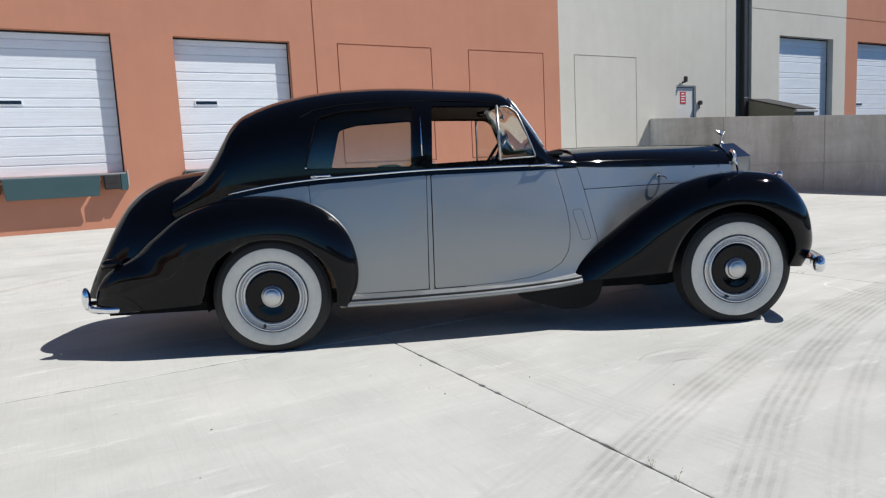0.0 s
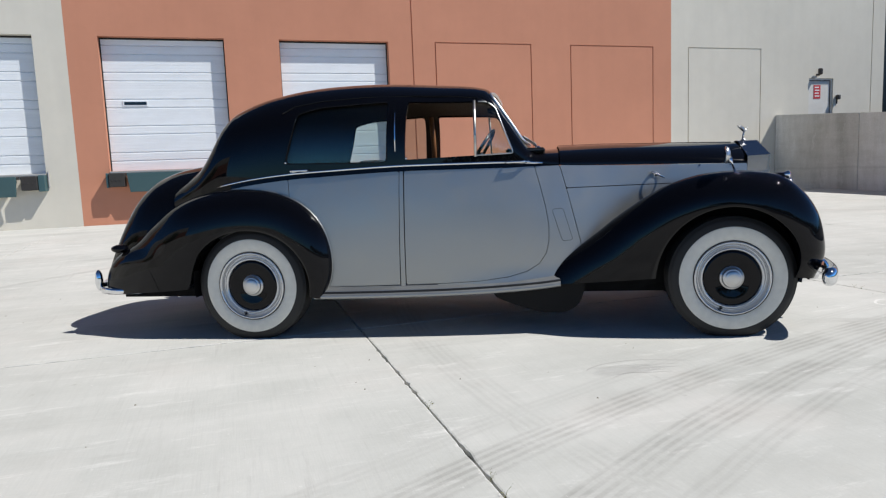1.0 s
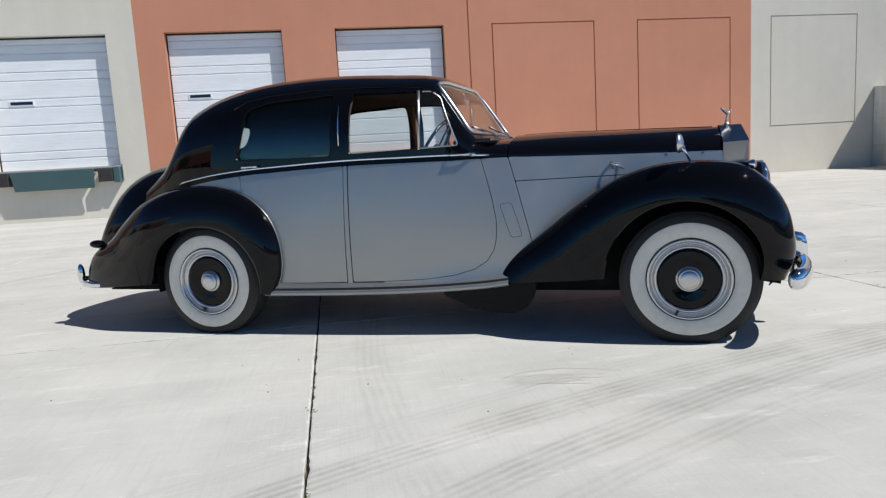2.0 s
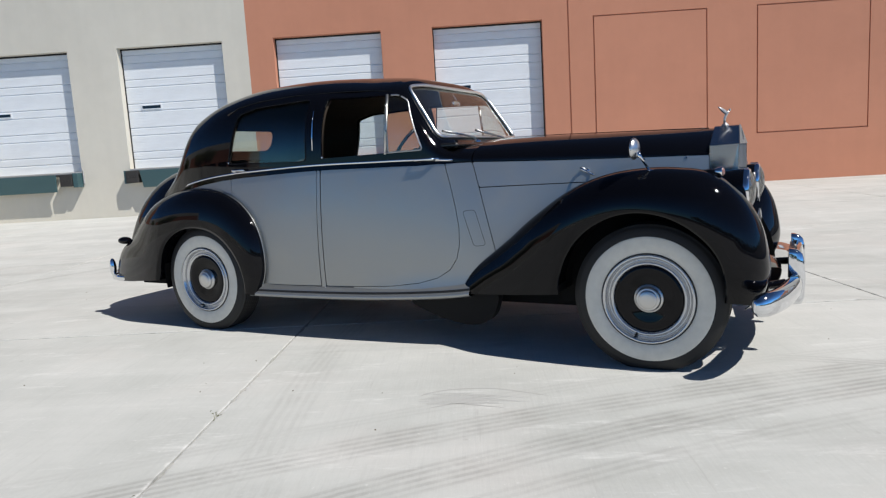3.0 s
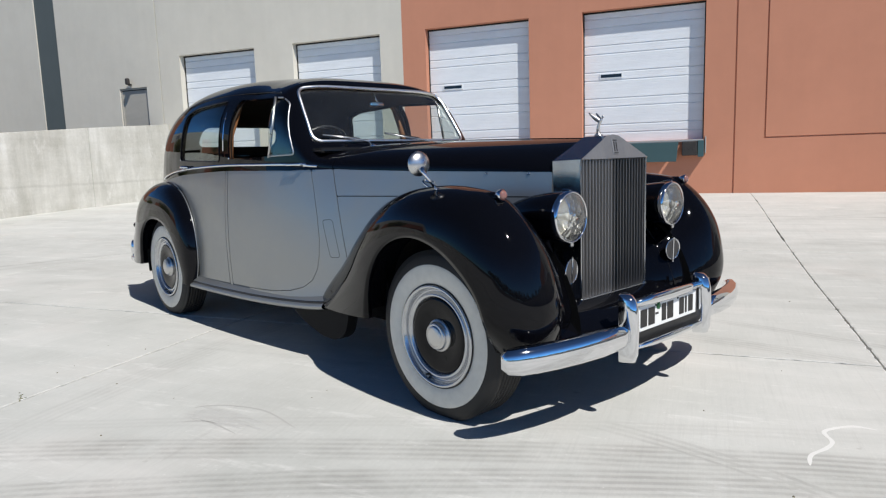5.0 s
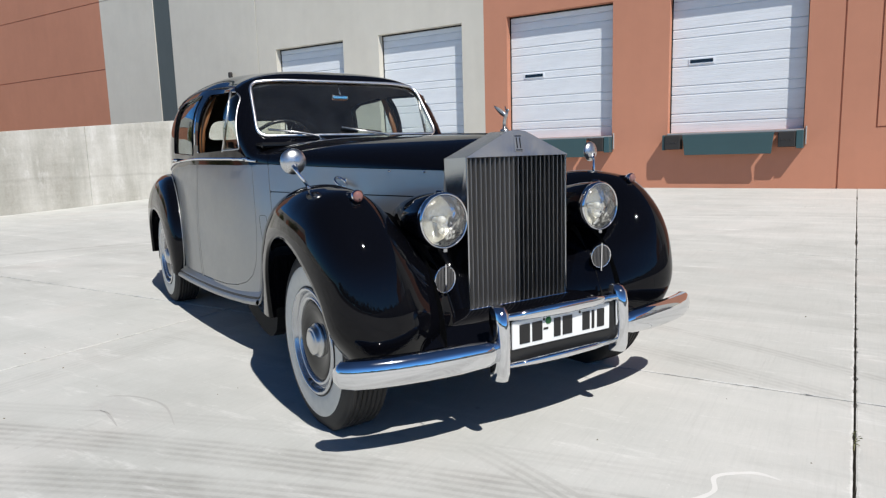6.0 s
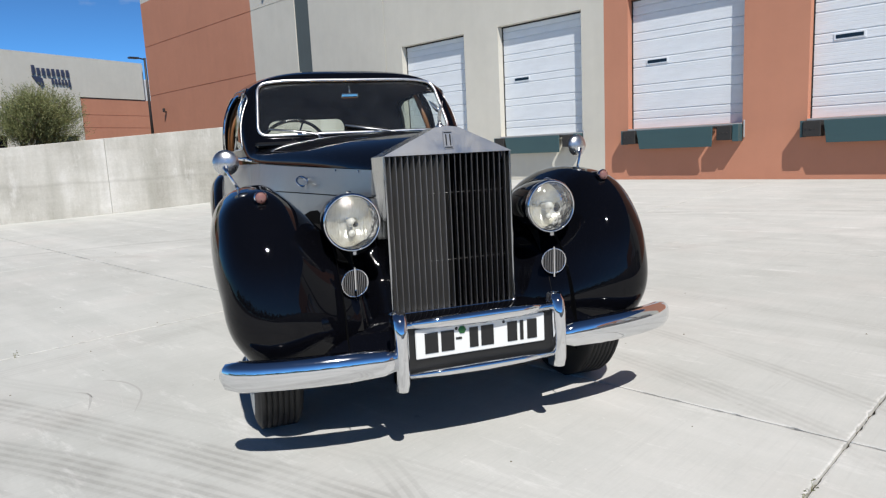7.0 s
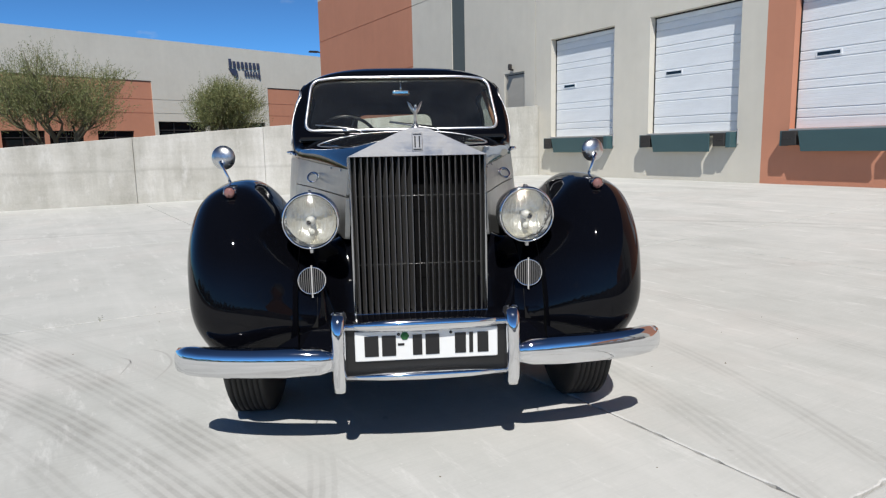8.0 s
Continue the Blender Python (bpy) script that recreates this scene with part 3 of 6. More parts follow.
# ---- the warehouse ----
def cell_wall(x0, x1, z0, z1, y, thick, holes=(), grooves=()):
    """A wall facing -y. holes go through; grooves are (x0, x1, z0, z1, depth)."""
    xs = sorted({x0, x1, *[v for h in (*holes, *grooves) for v in h[:2] if x0 < v < x1]})
    zs = sorted({z0, z1, *[v for h in (*holes, *grooves) for v in h[2:4] if z0 < v < z1]})

    def depth(i, j):
        if not (0 <= i < len(xs) - 1 and 0 <= j < len(zs) - 1):
            return thick
        cx, cz = (xs[i] + xs[i + 1]) / 2, (zs[j] + zs[j + 1]) / 2
        if any(h[0] < cx < h[1] and h[2] < cz < h[3] for h in holes):
            return thick
        return max([g[4] for g in grooves if g[0] < cx < g[1] and g[2] < cz < g[3]], default=0.0)

    verts, faces = [], []

    def quad(*p):
        faces.append(list(range(len(verts), len(verts) + 4)))
        verts.extend(p)

    for i in range(len(xs) - 1):
        for j in range(len(zs) - 1):
            d = depth(i, j)
            a, b, c, e = xs[i], xs[i + 1], zs[j], zs[j + 1]
            if d < thick:
                quad((a, y + d, c), (b, y + d, c), (b, y + d, e), (a, y + d, e))
                quad((b, y + thick, c), (a, y + thick, c), (a, y + thick, e), (b, y + thick, e))
            for di, dj, p, q in ((1, 0, (b, c), (b, e)), (-1, 0, (a, e), (a, c)), (0, 1, (b, e), (a, e)), (0, -1, (a, c), (b, c))):
                o = depth(i + di, j + dj)
                if o > d:
                    quad((p[0], y + d, p[1]), (p[0], y + o, p[1]), (q[0], y + o, q[1]), (q[0], y + d, q[1]))
    return verts, faces


def frame_grooves(x0, x1, z0, z1, w=0.028, d=0.03):
    return [(x0, x0 + w, z0, z1, d), (x1 - w, x1, z0, z1, d), (x0, x1, z0, z0 + w, d), (x0, x1, z1 - w, z1, d)]


def seam(x, w=0.03, d=0.025, z0=0.0, z1=9.1):
    return (x - w / 2, x + w / 2, z0, z1, d)


DOOR_Z0, DOOR_Z1 = 1.34, 4.19
DOCKS = [-9.19, -5.43, -1.66, 2.09]
DOCK_W = 2.55
TOP = 9.1


def wall_piece(name, mat, label, *args):
    ob = new(name, mesh_of(name, *cell_wall(*args), mat, smooth=False))
    return tagged(ob, label, "wall", kind="structure")


def dock_holes(xs):
    return [(x, x + DOCK_W, DOOR_Z0, DOOR_Z1) for x in xs]


band = [(-100, 100, 6.66, 6.69, 0.02)]
wall_piece("wall_6", TAN, "tan parapet band above the terracotta wall", -27.8, -17.68, 8.72, TOP, WALL_Y, 0.4)
wall_piece("wall_1", TERRACOTTA, "terracotta painted warehouse wall with level joints", -27.8, -17.68, 0.0, 8.72, WALL_Y, 0.4, (), band + [(-100, 100, 4.33, 4.36, 0.02)])
wall_piece("wall_2", TAN, "tan painted warehouse wall with two dock openings", -17.68, -2.27, 0.0, TOP, WALL_Y, 0.4, dock_holes(DOCKS[:2]) + [(-11.52, -10.47, 1.3, 3.42), (-14.72, -13.86, 0.0, TOP)], [seam(-9.93)] + [(-100, -9.95, 6.66, 6.69, 0.02)])
wall_piece("wall_3", TERRACOTTA, "terracotta painted warehouse wall with docks and false panels", -2.27, 12.6, 0.0, TOP, WALL_Y, 0.4, dock_holes(DOCKS[2:]), [seam(5.235)] + frame_grooves(5.80, 8.39, 1.31, 4.2) + frame_grooves(9.50, 12.03, 1.31, 4.2))
wall_piece("wall_4", TAN, "tan painted warehouse wall with a steel door", 12.6, 26.86, 0.0, TOP, WALL_Y, 0.4, [(17.43, 18.36, 1.25, 3.37), (20.35, 21.2, 0.0, TOP), (22.75, 26.04, 1.25, 5.22)], [seam(19.85)] + frame_grooves(13.15, 15.66, 1.4, 4.2) + [(21.2, 100, 6.05, 6.08, 0.02)])
wall_piece("wall_5", TERRACOTTA, "terracotta painted warehouse wall by the far docks", 26.86, 60.0, 0.0, TOP, WALL_Y, 0.4, [(27.67, 30.96, 1.25, 5.22), (33.0, 36.3, 1.25, 5.22)], [(-100, 100, 6.05, 6.08, 0.02)])
for nm, xa, xb, back in (("pilaster_1", -14.72, -13.86, 0.035), ("pilaster_2", 20.35, 21.2, 0.12)):
    ob = part(nm, box(xa, xb, WALL_Y + back, WALL_Y + 0.4, 0.0, TOP), GREEN_GREY)
    tagged(ob, "dark green grey recessed strip in the wall", "wall recess", kind="structure")
ob = part("roof", box(-27.8, 60, WALL_Y + 0.4, 45, TOP - 0.7, TOP - 0.4), FAR_WHITE)
tagged(ob, "flat white warehouse roof behind the parapet", "roof", kind="structure")
for nm, m, bx in (("wall_west", TERRACOTTA, (-27.8, -27.4, WALL_Y + 0.4, 45, 0, TOP)), ("wall_east", TERRACOTTA, (59.6, 60, WALL_Y + 0.4, 45, 0, TOP)), ("wall_back", TAN, (-27.4, 59.6, 44.6, 45, 0, TOP - 0.7)), ("wall_inner", SEAL_AND_SHADOW, (-27.3, 59.5, WALL_Y + 1.2, WALL_Y + 1.3, 0, TOP - 0.7))):
    tagged(part(nm, box(*bx), m), "plain painted warehouse wall", "wall", kind="structure")
tagged(part("parapet_trim", box(-27.86, 60.05, WALL_Y - 0.05, WALL_Y + 0.45, TOP, TOP + 0.06, 0.01), FAR_WHITE), "pale metal coping along the parapet", "trim", kind="structure")


# ---- dock doors ----
def section_mesh(width, height, name="section"):
    """A ribbed door section, seen face in -y, joint at the top and a second groove below it."""
    prof = [(0.0, 0.02), (0.003, 0.018), (0.007, 0.0)]
    ribs = [r for r in (0.07, 0.14, 0.21, 0.28, 0.33) if r < height - 0.22]
    for r in ribs:
        prof += [(r - 0.006, 0.0), (r - 0.002, 0.0018), (r + 0.002, 0.0018), (r + 0.006, 0.0)]
    g = height - 0.19
    if height > 0.3:
        prof += [(g - 0.020, 0.0), (g + 0.002, 0.016), (g + 0.012, 0.020), (g + 0.016, 0.0)]
    for r in (g + 0.07, g + 0.12):
        if height < 0.3:
            break
        prof += [(r - 0.006, 0.0), (r - 0.002, 0.0018), (r + 0.002, 0.0018), (r + 0.006, 0.0)]
    prof += [(height - 0.028, 0.0), (height - 0.006, 0.016), (height - 0.001, 0.02), (height - 0.001, 0.04), (0.0, 0.04)]
    verts = [(x, y, z) for x in (0.0, width) for z, y in prof]
    k = len(prof)
    faces = [[i, i + k, (i + 1) % k + k, (i + 1) % k] for i in range(k)]
    faces += [list(range(k)), list(reversed(range(k, 2 * k)))]
    return mesh_of(name, verts, [list(reversed(f)) for f in faces], DOOR_WHITE, smooth=False)


def overhead_door(x0, x1, z0, z1, depth, count, slot, group):
    """A sectional overhead door in its opening."""
    y = WALL_Y + depth
    door = empty("dock_door", Matrix.Translation((x0, y, z0)), "closed white ribbed sectional dock door with a vision slot", "door", group, "structure")
    w, at = x1 - x0, 0.0
    meshes = {}
    for h in [0.405] + [0.575] * count + [z1 - z0 - 0.405 - 0.575 * count]:
        me = meshes.setdefault(round(h, 3), None) or section_mesh(w - 0.05, h)
        meshes[round(h, 3)] = me
        put("section", me, door, "", Matrix.Translation((0.025, 0, at)))
        at += h
    seal = box(0, 0.024, -0.015, 0.05, 0, z1 - z0 - 0.025)
    box(w - 0.024, w, -0.015, 0.05, 0, z1 - z0 - 0.025, 0, seal)
    box(0, w, -0.03, 0.05, z1 - z0 - 0.035, z1 - z0 - 0.002, 0, seal)
    part("seal", seal, SEAL_AND_SHADOW, door, "black rubber door seal")
    if slot:
        zs = 2.80 - z0
        fr = box(0.355, 0.865, -0.016, 0.004, zs - 0.06, zs + 0.06, 0.004)
        fm = part("slot_frame", fr, DOOR_WHITE, door)
        part("slot_glass", box(0.385, 0.835, -0.020, -0.006, zs - 0.034, zs + 0.034), DARK_GLASS, fm, "dark glass slot")
    return door


for x in DOCKS:
    overhead_door(x, x + DOCK_W, DOOR_Z0, DOOR_Z1, 0.20, 4, True, "dock doors")
for x in (22.75, 27.67, 33.0):
    overhead_door(x, x + 3.29, 1.25, 5.22, 0.25, 6, True, "far dock doors")


def dock_leveler(x0):
    """Bumpers, lip and brackets under a dock door."""
    lev = empty("dock_leveler", Matrix.Translation((x0, WALL_Y, 1.34)), "teal steel dock leveler lip between black rubber bumpers", "dock leveler", "dock levelers")
    part("sill", box(0.0, 2.55, -0.03, 0.2, -0.045, -0.004, 0.006), GALV, lev, "worn grey steel sill")
    lip = box(0.36, 2.06, -0.30, -0.26, -0.46, -0.05, 0.008)
    for v in lip.verts:
        if v.co.z < -0.3:
            v.co.y += 0.05
            v.co.x += 0.04 if v.co.x < 1 else -0.04
    part("lip", lip, TEAL, lev)
    part("lip_hinge", box(0.36, 2.06, -0.29, -0.03, -0.085, -0.048, 0.012), BUMPER_RUBBER, lev, "dark hinge roll")
    for a, b in ((0.0, 0.31), (2.13, 2.43)):
        bm_ = box(a, b, -0.27, -0.002, -0.34, -0.05, 0.012)
        bo = part("bumper", bm_, BUMPER_RUBBER, lev, "black laminated rubber bumper")
        for k in range(3):
            part("bolt", box(a + 0.05 + 0.08 * k, a + 0.075 + 0.08 * k, -0.28, -0.265, -0.21, -0.185, 0.004), BRONZE, bo)
    part("bracket", box(2.44, 2.56, -0.24, -0.002, -0.37, -0.03, 0.006), TEAL, lev, "teal steel end bracket")
    part("bracket", box(-0.055, -0.008, -0.24, -0.002, -0.35, -0.04, 0.006), TEAL, lev, "teal steel end bracket")
    part("conduit", box(2.58, 2.605, -0.04, -0.002, -0.3, 0.05, 0.006), GALV, lev, "thin grey conduit")
    return lev


for x in DOCKS:
    dock_leveler(x)


# ---- steel doors, lamps and pipes on the wall ----
def steel_door(x0, x1, z0, z1, label, leaf):
    d = empty("door", Matrix.Translation((x0, WALL_Y + 0.07, z0)), label, "door", "steel doors", "structure")
    w, h = x1 - x0, z1 - z0
    part("leaf", box(0.05, w - 0.05, 0.0, 0.045, 0.01, h - 0.05, 0.004), leaf, d)
    fr = box(0, 0.05, -0.03, 0.06, 0, h)
    box(w - 0.05, w, -0.03, 0.06, 0, h, 0, fr)
    box(0.05, w - 0.05, -0.03, 0.06, h - 0.05, h, 0, fr)
    part("door_frame", fr, leaf, d, "painted steel frame")
    # the frame's shadow on the leaf, laid on as a black strip right and top
    part("frame_shadow", box(w - 0.066, w - 0.05, -0.012, 0.0, 0.01, h - 0.05, 0, box(0.05, w - 0.05, -0.012, 0.0, h - 0.072, h - 0.05)), SEAL_AND_SHADOW, d, "dark strip for the shadow of the frame")
    part("handle", box(0.10, 0.22, -0.05, -0.002, 1.0, 1.03, 0.008), GALV, d, "grey lever handle")
    return d


steel_door(-11.52, -10.47, 1.3, 3.42, "closed tan painted steel door in a painted frame", DOOR_TAN)
steel_door(17.43, 18.36, 1.25, 3.37, "closed pale steel door with a red notice", DOOR_PALE)
notice = empty("notice", Matrix.Translation((17.68, WALL_Y + 0.066, 2.78)), "red notice with unreadable white lines", "sign")
part("board", box(0, 0.26, -0.004, 0.0, 0, 0.40), SIGN_RED, notice)
for k in range(4):
    part("line", box(0.04, 0.22 - 0.03 * (k % 2), -0.007, -0.0045, 0.06 + 0.085 * k, 0.095 + 0.085 * k), SIGN_WHITE, notice, "plain white bar")


def wall_lamp(x, z):
    o = empty("wall_lamp", Matrix.Translation((x, WALL_Y, z)), "dark bronze wall lamp above the steel door", "lamp", "wall lamps")
    part("bracket", box(-0.03, 0.03, -0.10, -0.002, -0.02, 0.04, 0.008), BRONZE, o)
    part("shade", box(-0.055, 0.055, -0.19, -0.07, 0.0, 0.19, 0.040, None, 3), BRONZE, o)
    return o


wall_lamp(-11.05, 3.50)
wall_lamp(17.72, 3.46)
wall_lamp(-26.1, 3.45)
wall_lamp(-16.5, 7.2)
horn = empty("wall_box", Matrix.Translation((18.50, WALL_Y, 2.74)), "small dark box on the wall beside the steel door", "wall box")
part("case", box(-0.055, 0.055, -0.12, -0.002, 0, 0.14, 0.02), BRONZE, horn)
part("conduit", box(-0.015, 0.015, -0.03, -0.002, -0.12, -0.002), BRONZE, horn)


def downspout(x):
    o = empty("downspout", Matrix.Translation((x, WALL_Y + 0.02, 0)), "dark metal downspout in the wall recess", "downspout")
    part("pipe", box(-0.10, 0.10, -0.08, 0.09, 0.25, TOP - 0.1, 0.02), BRONZE, o)
    part("boot", box(-0.12, 0.12, -0.10, 0.10, 0.2, 3.0, 0.02), LID, o, "black cast foot of the pipe")
    return o


downspout(20.82)


# ---- retaining walls ----
def retaining_wall(name, x0, x1, z_top, label):
    """Cast panels with open joints, tops following the grade."""
    wall = empty(name, Matrix.Identity(4), label, "wall", "", "structure")
    ys = [WALL_Y - 0.01, 12.75, 9.83, 6.91, 3.98, 1.06, -1.86, -4.78, -7.7, -10.62, -13.54]
    for a, b in zip(ys, ys[1:]):
        hi, lo = a - 0.004, b + 0.004
        bm_ = box(x0, x1, lo, hi, -0.4, 1.0)
        bm_.verts.ensure_lookup_table()
        for v in bm_.verts:
            if v.co.z > 0.5:
                v.co.z = z_top(v.co.y)
        bmesh.ops.bevel(bm_, geom=bm_.edges[:], offset=0.008, segments=1, affect="EDGES")
        part("panel", bm_, CONCRETE_WALL, wall)
    return wall


retaining_wall("retaining_wall_1", WEST_X - 0.3, WEST_X, lambda y: min(1.165 + 0.0755 * y, 2.31), "sunlit pale cast concrete retaining wall with joints")
retaining_wall("retaining_wall_2", EAST_X, EAST_X + 0.3, lambda y: min(1.165 + 0.0755 * y, 2.31), "shaded grey cast concrete retaining wall with joints")

# ---- container behind the east wall ----
bin_ = empty("dumpster", pose(21.45, 14.55, 1.3), "olive steel dumpster with sloping black lids", "dumpster")
bm = box(-0.55, 0.55, -0.85, 0.85, 0.1, 1.1, 0.012)
for v in bm.verts:
    if v.co.z > 0.6:
        v.co.z += 0.02 + 0.282 * (v.co.y + 0.85)
part("body", bm, OLIVE, bin_)
for s in (-1, 1):
    bm = box(s * 0.28 - 0.285, s * 0.28 + 0.285, -0.90, 0.86, 1.125, 1.165, 0.008)
    for v in bm.verts:
        v.co.z += 0.282 * (v.co.y + 0.85)
    part("lid", bm, LID, bin_, "black plastic lid")
    part("pocket", box(s * 0.62 - 0.07, s * 0.62 + 0.07, -0.75, 0.35, 0.62, 0.80, 0.01), OLIVE, bin_, "steel lifting pocket")
part("front_lip", box(-0.58, 0.60, -0.94, -0.855, 1.02, 1.10, 0.012), GALV, bin_, "worn grey front lip")
for a in (-0.4, 0.4):
    part("foot", box(a - 0.06, a + 0.06, -0.7, 0.7, 0.0, 0.098), LID, bin_)

# ---- the car ----
CAR = pose(1.2537, 4.8515, 0, 0, 0, -26.0)
car = empty("vintage_car", CAR, "black and silver vintage saloon with whitewall tyres on concrete", "car")

belt_z = table((-0.9, 0.80), (-0.6, 0.90), (-0.24, 1.01), (-0.07, 1.04), (0.246, 1.074), (0.63, 1.092), (1.0, 1.103), (1.4, 1.102), (1.75, 1.097), (2.04, 1.078), (2.44, 1.062), (2.79, 1.053), (3.3, 1.042))
belt_w = table((-0.9, 0.48), (-0.6, 0.58), (-0.4, 0.65), (-0.2, 0.70), (0.0, 0.73), (0.5, 0.76), (0.9, 0.768), (1.2, 0.752), (1.5, 0.722), (1.8, 0.675), (2.05, 0.615), (2.4, 0.512), (2.8, 0.402), (3.27, 0.277))
low_w = table((-0.9, 0.50), (-0.4, 0.66), (0.0, 0.74), (0.5, 0.79), (1.1, 0.775), (1.5, 0.745), (1.85, 0.705), (2.1, 0.665), (2.4, 0.575), (2.8, 0.455), (3.27, 0.32))
roof_z = table((-0.66, 1.07), (-0.535, 1.14), (-0.435, 1.215), (-0.35, 1.338), (-0.30, 1.425), (-0.258, 1.492), (-0.20, 1.546), (-0.12, 1.583), (-0.03, 1.614), (0.18, 1.660), (0.40, 1.687), (0.60, 1.696), (0.94, 1.690), (1.25, 1.668), (1.42, 1.650), (1.52, 1.630), (1.58, 1.608), (1.63, 1.560), (1.69, 1.463), (1.75, 1.368), (1.80, 1.288), (1.845, 1.222), (1.89, 1.192), (1.95, 1.19), (2.04, 1.195))
roof_n = table((-0.66, 3.0), (-0.2, 3.5), (0.2, 3.6), (0.8, 3.4), (1.4, 3.35), (1.62, 4.2), (1.75, 4.6), (1.86, 3.6), (2.04, 2.6))
bonnet_z = table((2.04, 1.212), (2.3, 1.212), (2.65, 1.203), (3.0, 1.194), (3.27, 1.185))


def side_w(x, z):
    """Half width of the body side at a height."""
    t = np.clip((z - 0.33) / (belt_z(x) - 0.33), -0.1, 1.1)
    flare = 0.02 * np.clip((0.47 - z) / 0.14, 0, 1) ** 2 * np.clip((x - 1.2) / 0.5, 0, 1) * np.clip((2.5 - x) / 0.3, 0, 1)
    return low_w(x) * (1 - t) + belt_w(x) * t + 0.075 * t * (1 - t) * np.clip((2.6 - x) / 0.6, 0.25, 1) + flare


def side_surface(off=0.0):
    def f(u, v):
        return np.stack([u, -(side_w(u, v) + off), v], -1)

    return f


def shell_surface(off=0.0):
    """The greenhouse: right belt over the roof to the left belt."""

    def f(u, v):
        n = roof_n(u)
        c, s = np.cos(v), np.sin(v)
        r = (np.abs(c) ** n + np.abs(s) ** n) ** (-1 / n)
        h = roof_z(u) - belt_z(u)
        return np.stack([u, -(belt_w(u) + off) * r * c, belt_z(u) + (h + off) * r * s], -1)

    return f


REAR_WIN = rounded([(0.255, 1.155), (0.945, 1.138), (0.962, 1.528), (0.50, 1.512), (0.345, 1.475)], 0.035)
FRONT_WIN = rounded([(1.065, 1.150), (1.752, 1.165), (1.640, 1.462), (1.585, 1.500), (1.082, 1.522)], 0.022)
SCREEN = rounded([(-0.595, 1.232), (0.595, 1.232), (0.560, 1.550), (0.40, 1.566), (-0.40, 1.566), (-0.560, 1.550)], 0.06)
BACKLIGHT = rounded([(-0.36, 1.27), (0.36, 1.27), (0.33, 1.43), (-0.33, 1.43)], 0.07)
d_rear, d_front, d_screen, d_back = (sdf_poly(p) for p in (REAR_WIN, FRONT_WIN, SCREEN, BACKLIGHT))


def holes(p, grow=0.0):
    """Negative in the sheet metal, positive in the openings."""
    x, y, z = p[..., 0], p[..., 1], p[..., 2]
    out = np.maximum(-d_rear(x, z), -d_front(x, z))
    out = np.where(np.abs(y) > 0.3, out, -1.0)
    out = np.maximum(out, np.where(x > 1.5, -d_screen(y, z), -1.0))
    return np.maximum(out, np.where(x < -0.05, -d_back(y, z), -1.0)) + grow


ROOF_U = np.concatenate([np.linspace(-0.66, 1.5, 190), np.linspace(1.506, 1.92, 82), np.linspace(1.93, 2.035, 8)])
ROOF_V = np.linspace(0, np.pi, 230)
put("roof_shell", mesh_of("roof_shell", *carve(shell_surface(), ROOF_U, ROOF_V, holes, 0.012), BLACK), car, "glossy black roof, pillars and scuttle")
put("headlining", mesh_of("headlining", *carve(shell_surface(-0.03), np.linspace(-0.45, 1.62, 150), ROOF_V, lambda p: holes(p, 0.004)), CLOTH), car, "dark brown cloth headlining")


def pane(name, side, keep, mat, u0, u1, label):
    """A glass pane that follows the shell, set a little inside it."""
    vs = np.linspace(0.02, np.pi / 2, 60) if side == "right" else np.linspace(np.pi / 2, np.pi - 0.02, 60) if side == "left" else np.linspace(0.05, np.pi - 0.05, 120)
    me = mesh_of(name, *carve(shell_surface(-0.012), np.linspace(u0, u1, 60), vs, keep, 0.004), mat)
    ob = put(name, me, car, label)
    ob.visible_shadow = False
    return ob


for side in ("right", "left"):
    pane("rear_side_window", side, lambda p: d_rear(p[..., 0], p[..., 2]) - 0.012, GLASS_TINT, 0.2, 1.0, "smoked rear side glass")
    pane("quarter_light", side, lambda p: np.maximum(d_front(p[..., 0], p[..., 2]) - 0.010, 1.505 - p[..., 0]), GLASS, 1.49, 1.78, "clear quarter light")
pane("windscreen", "both", lambda p: d_screen(p[..., 1], p[..., 2]) - 0.012, GLASS_DUST_SKY, 1.57, 1.87, "clear windscreen")
pane("rear_window", "both", lambda p: d_back(p[..., 1], p[..., 2]) - 0.012, GLASS, -0.6, -0.2, "clear rear window")


def on_shell(x, z, off=0.0):
    """The right-hand point of the shell at a place and height."""
    h = max(float(roof_z(x) - belt_z(x)), 0.05)
    n = float(roof_n(x))
    s = min(max((z - float(belt_z(x))) / h, 0.0), 1.0)
    return (x, -(float(belt_w(x)) * (1 - s**n) ** (1 / n) + off), z)


def both_sides(name, pv, mat, label=""):
    sheet_parts(name, pv, mat, car, label)


# chrome round the openings
def resample(points, step):
    out = []
    p = [Vector(q) for q in points]
    for a, b in zip(p, p[1:] + p[:1]):
        k = max(1, int((b - a).length / step))
        out += [tuple(a.lerp(b, i / k)) for i in range(k)]
    return out


def screen_x(y, z):
    """The front face of the shell at a width and height."""
    lo, hi = 1.56, 1.9
    for _ in range(30):
        x = (lo + hi) / 2
        n = float(roof_n(x))
        w = min(abs(y) / float(belt_w(x)), 1.0)
        if float(belt_z(x)) + float(roof_z(x) - belt_z(x)) * (1 - w**n) ** (1 / n) > z:
            lo = x
        else:
            hi = x
    return (lo + hi) / 2


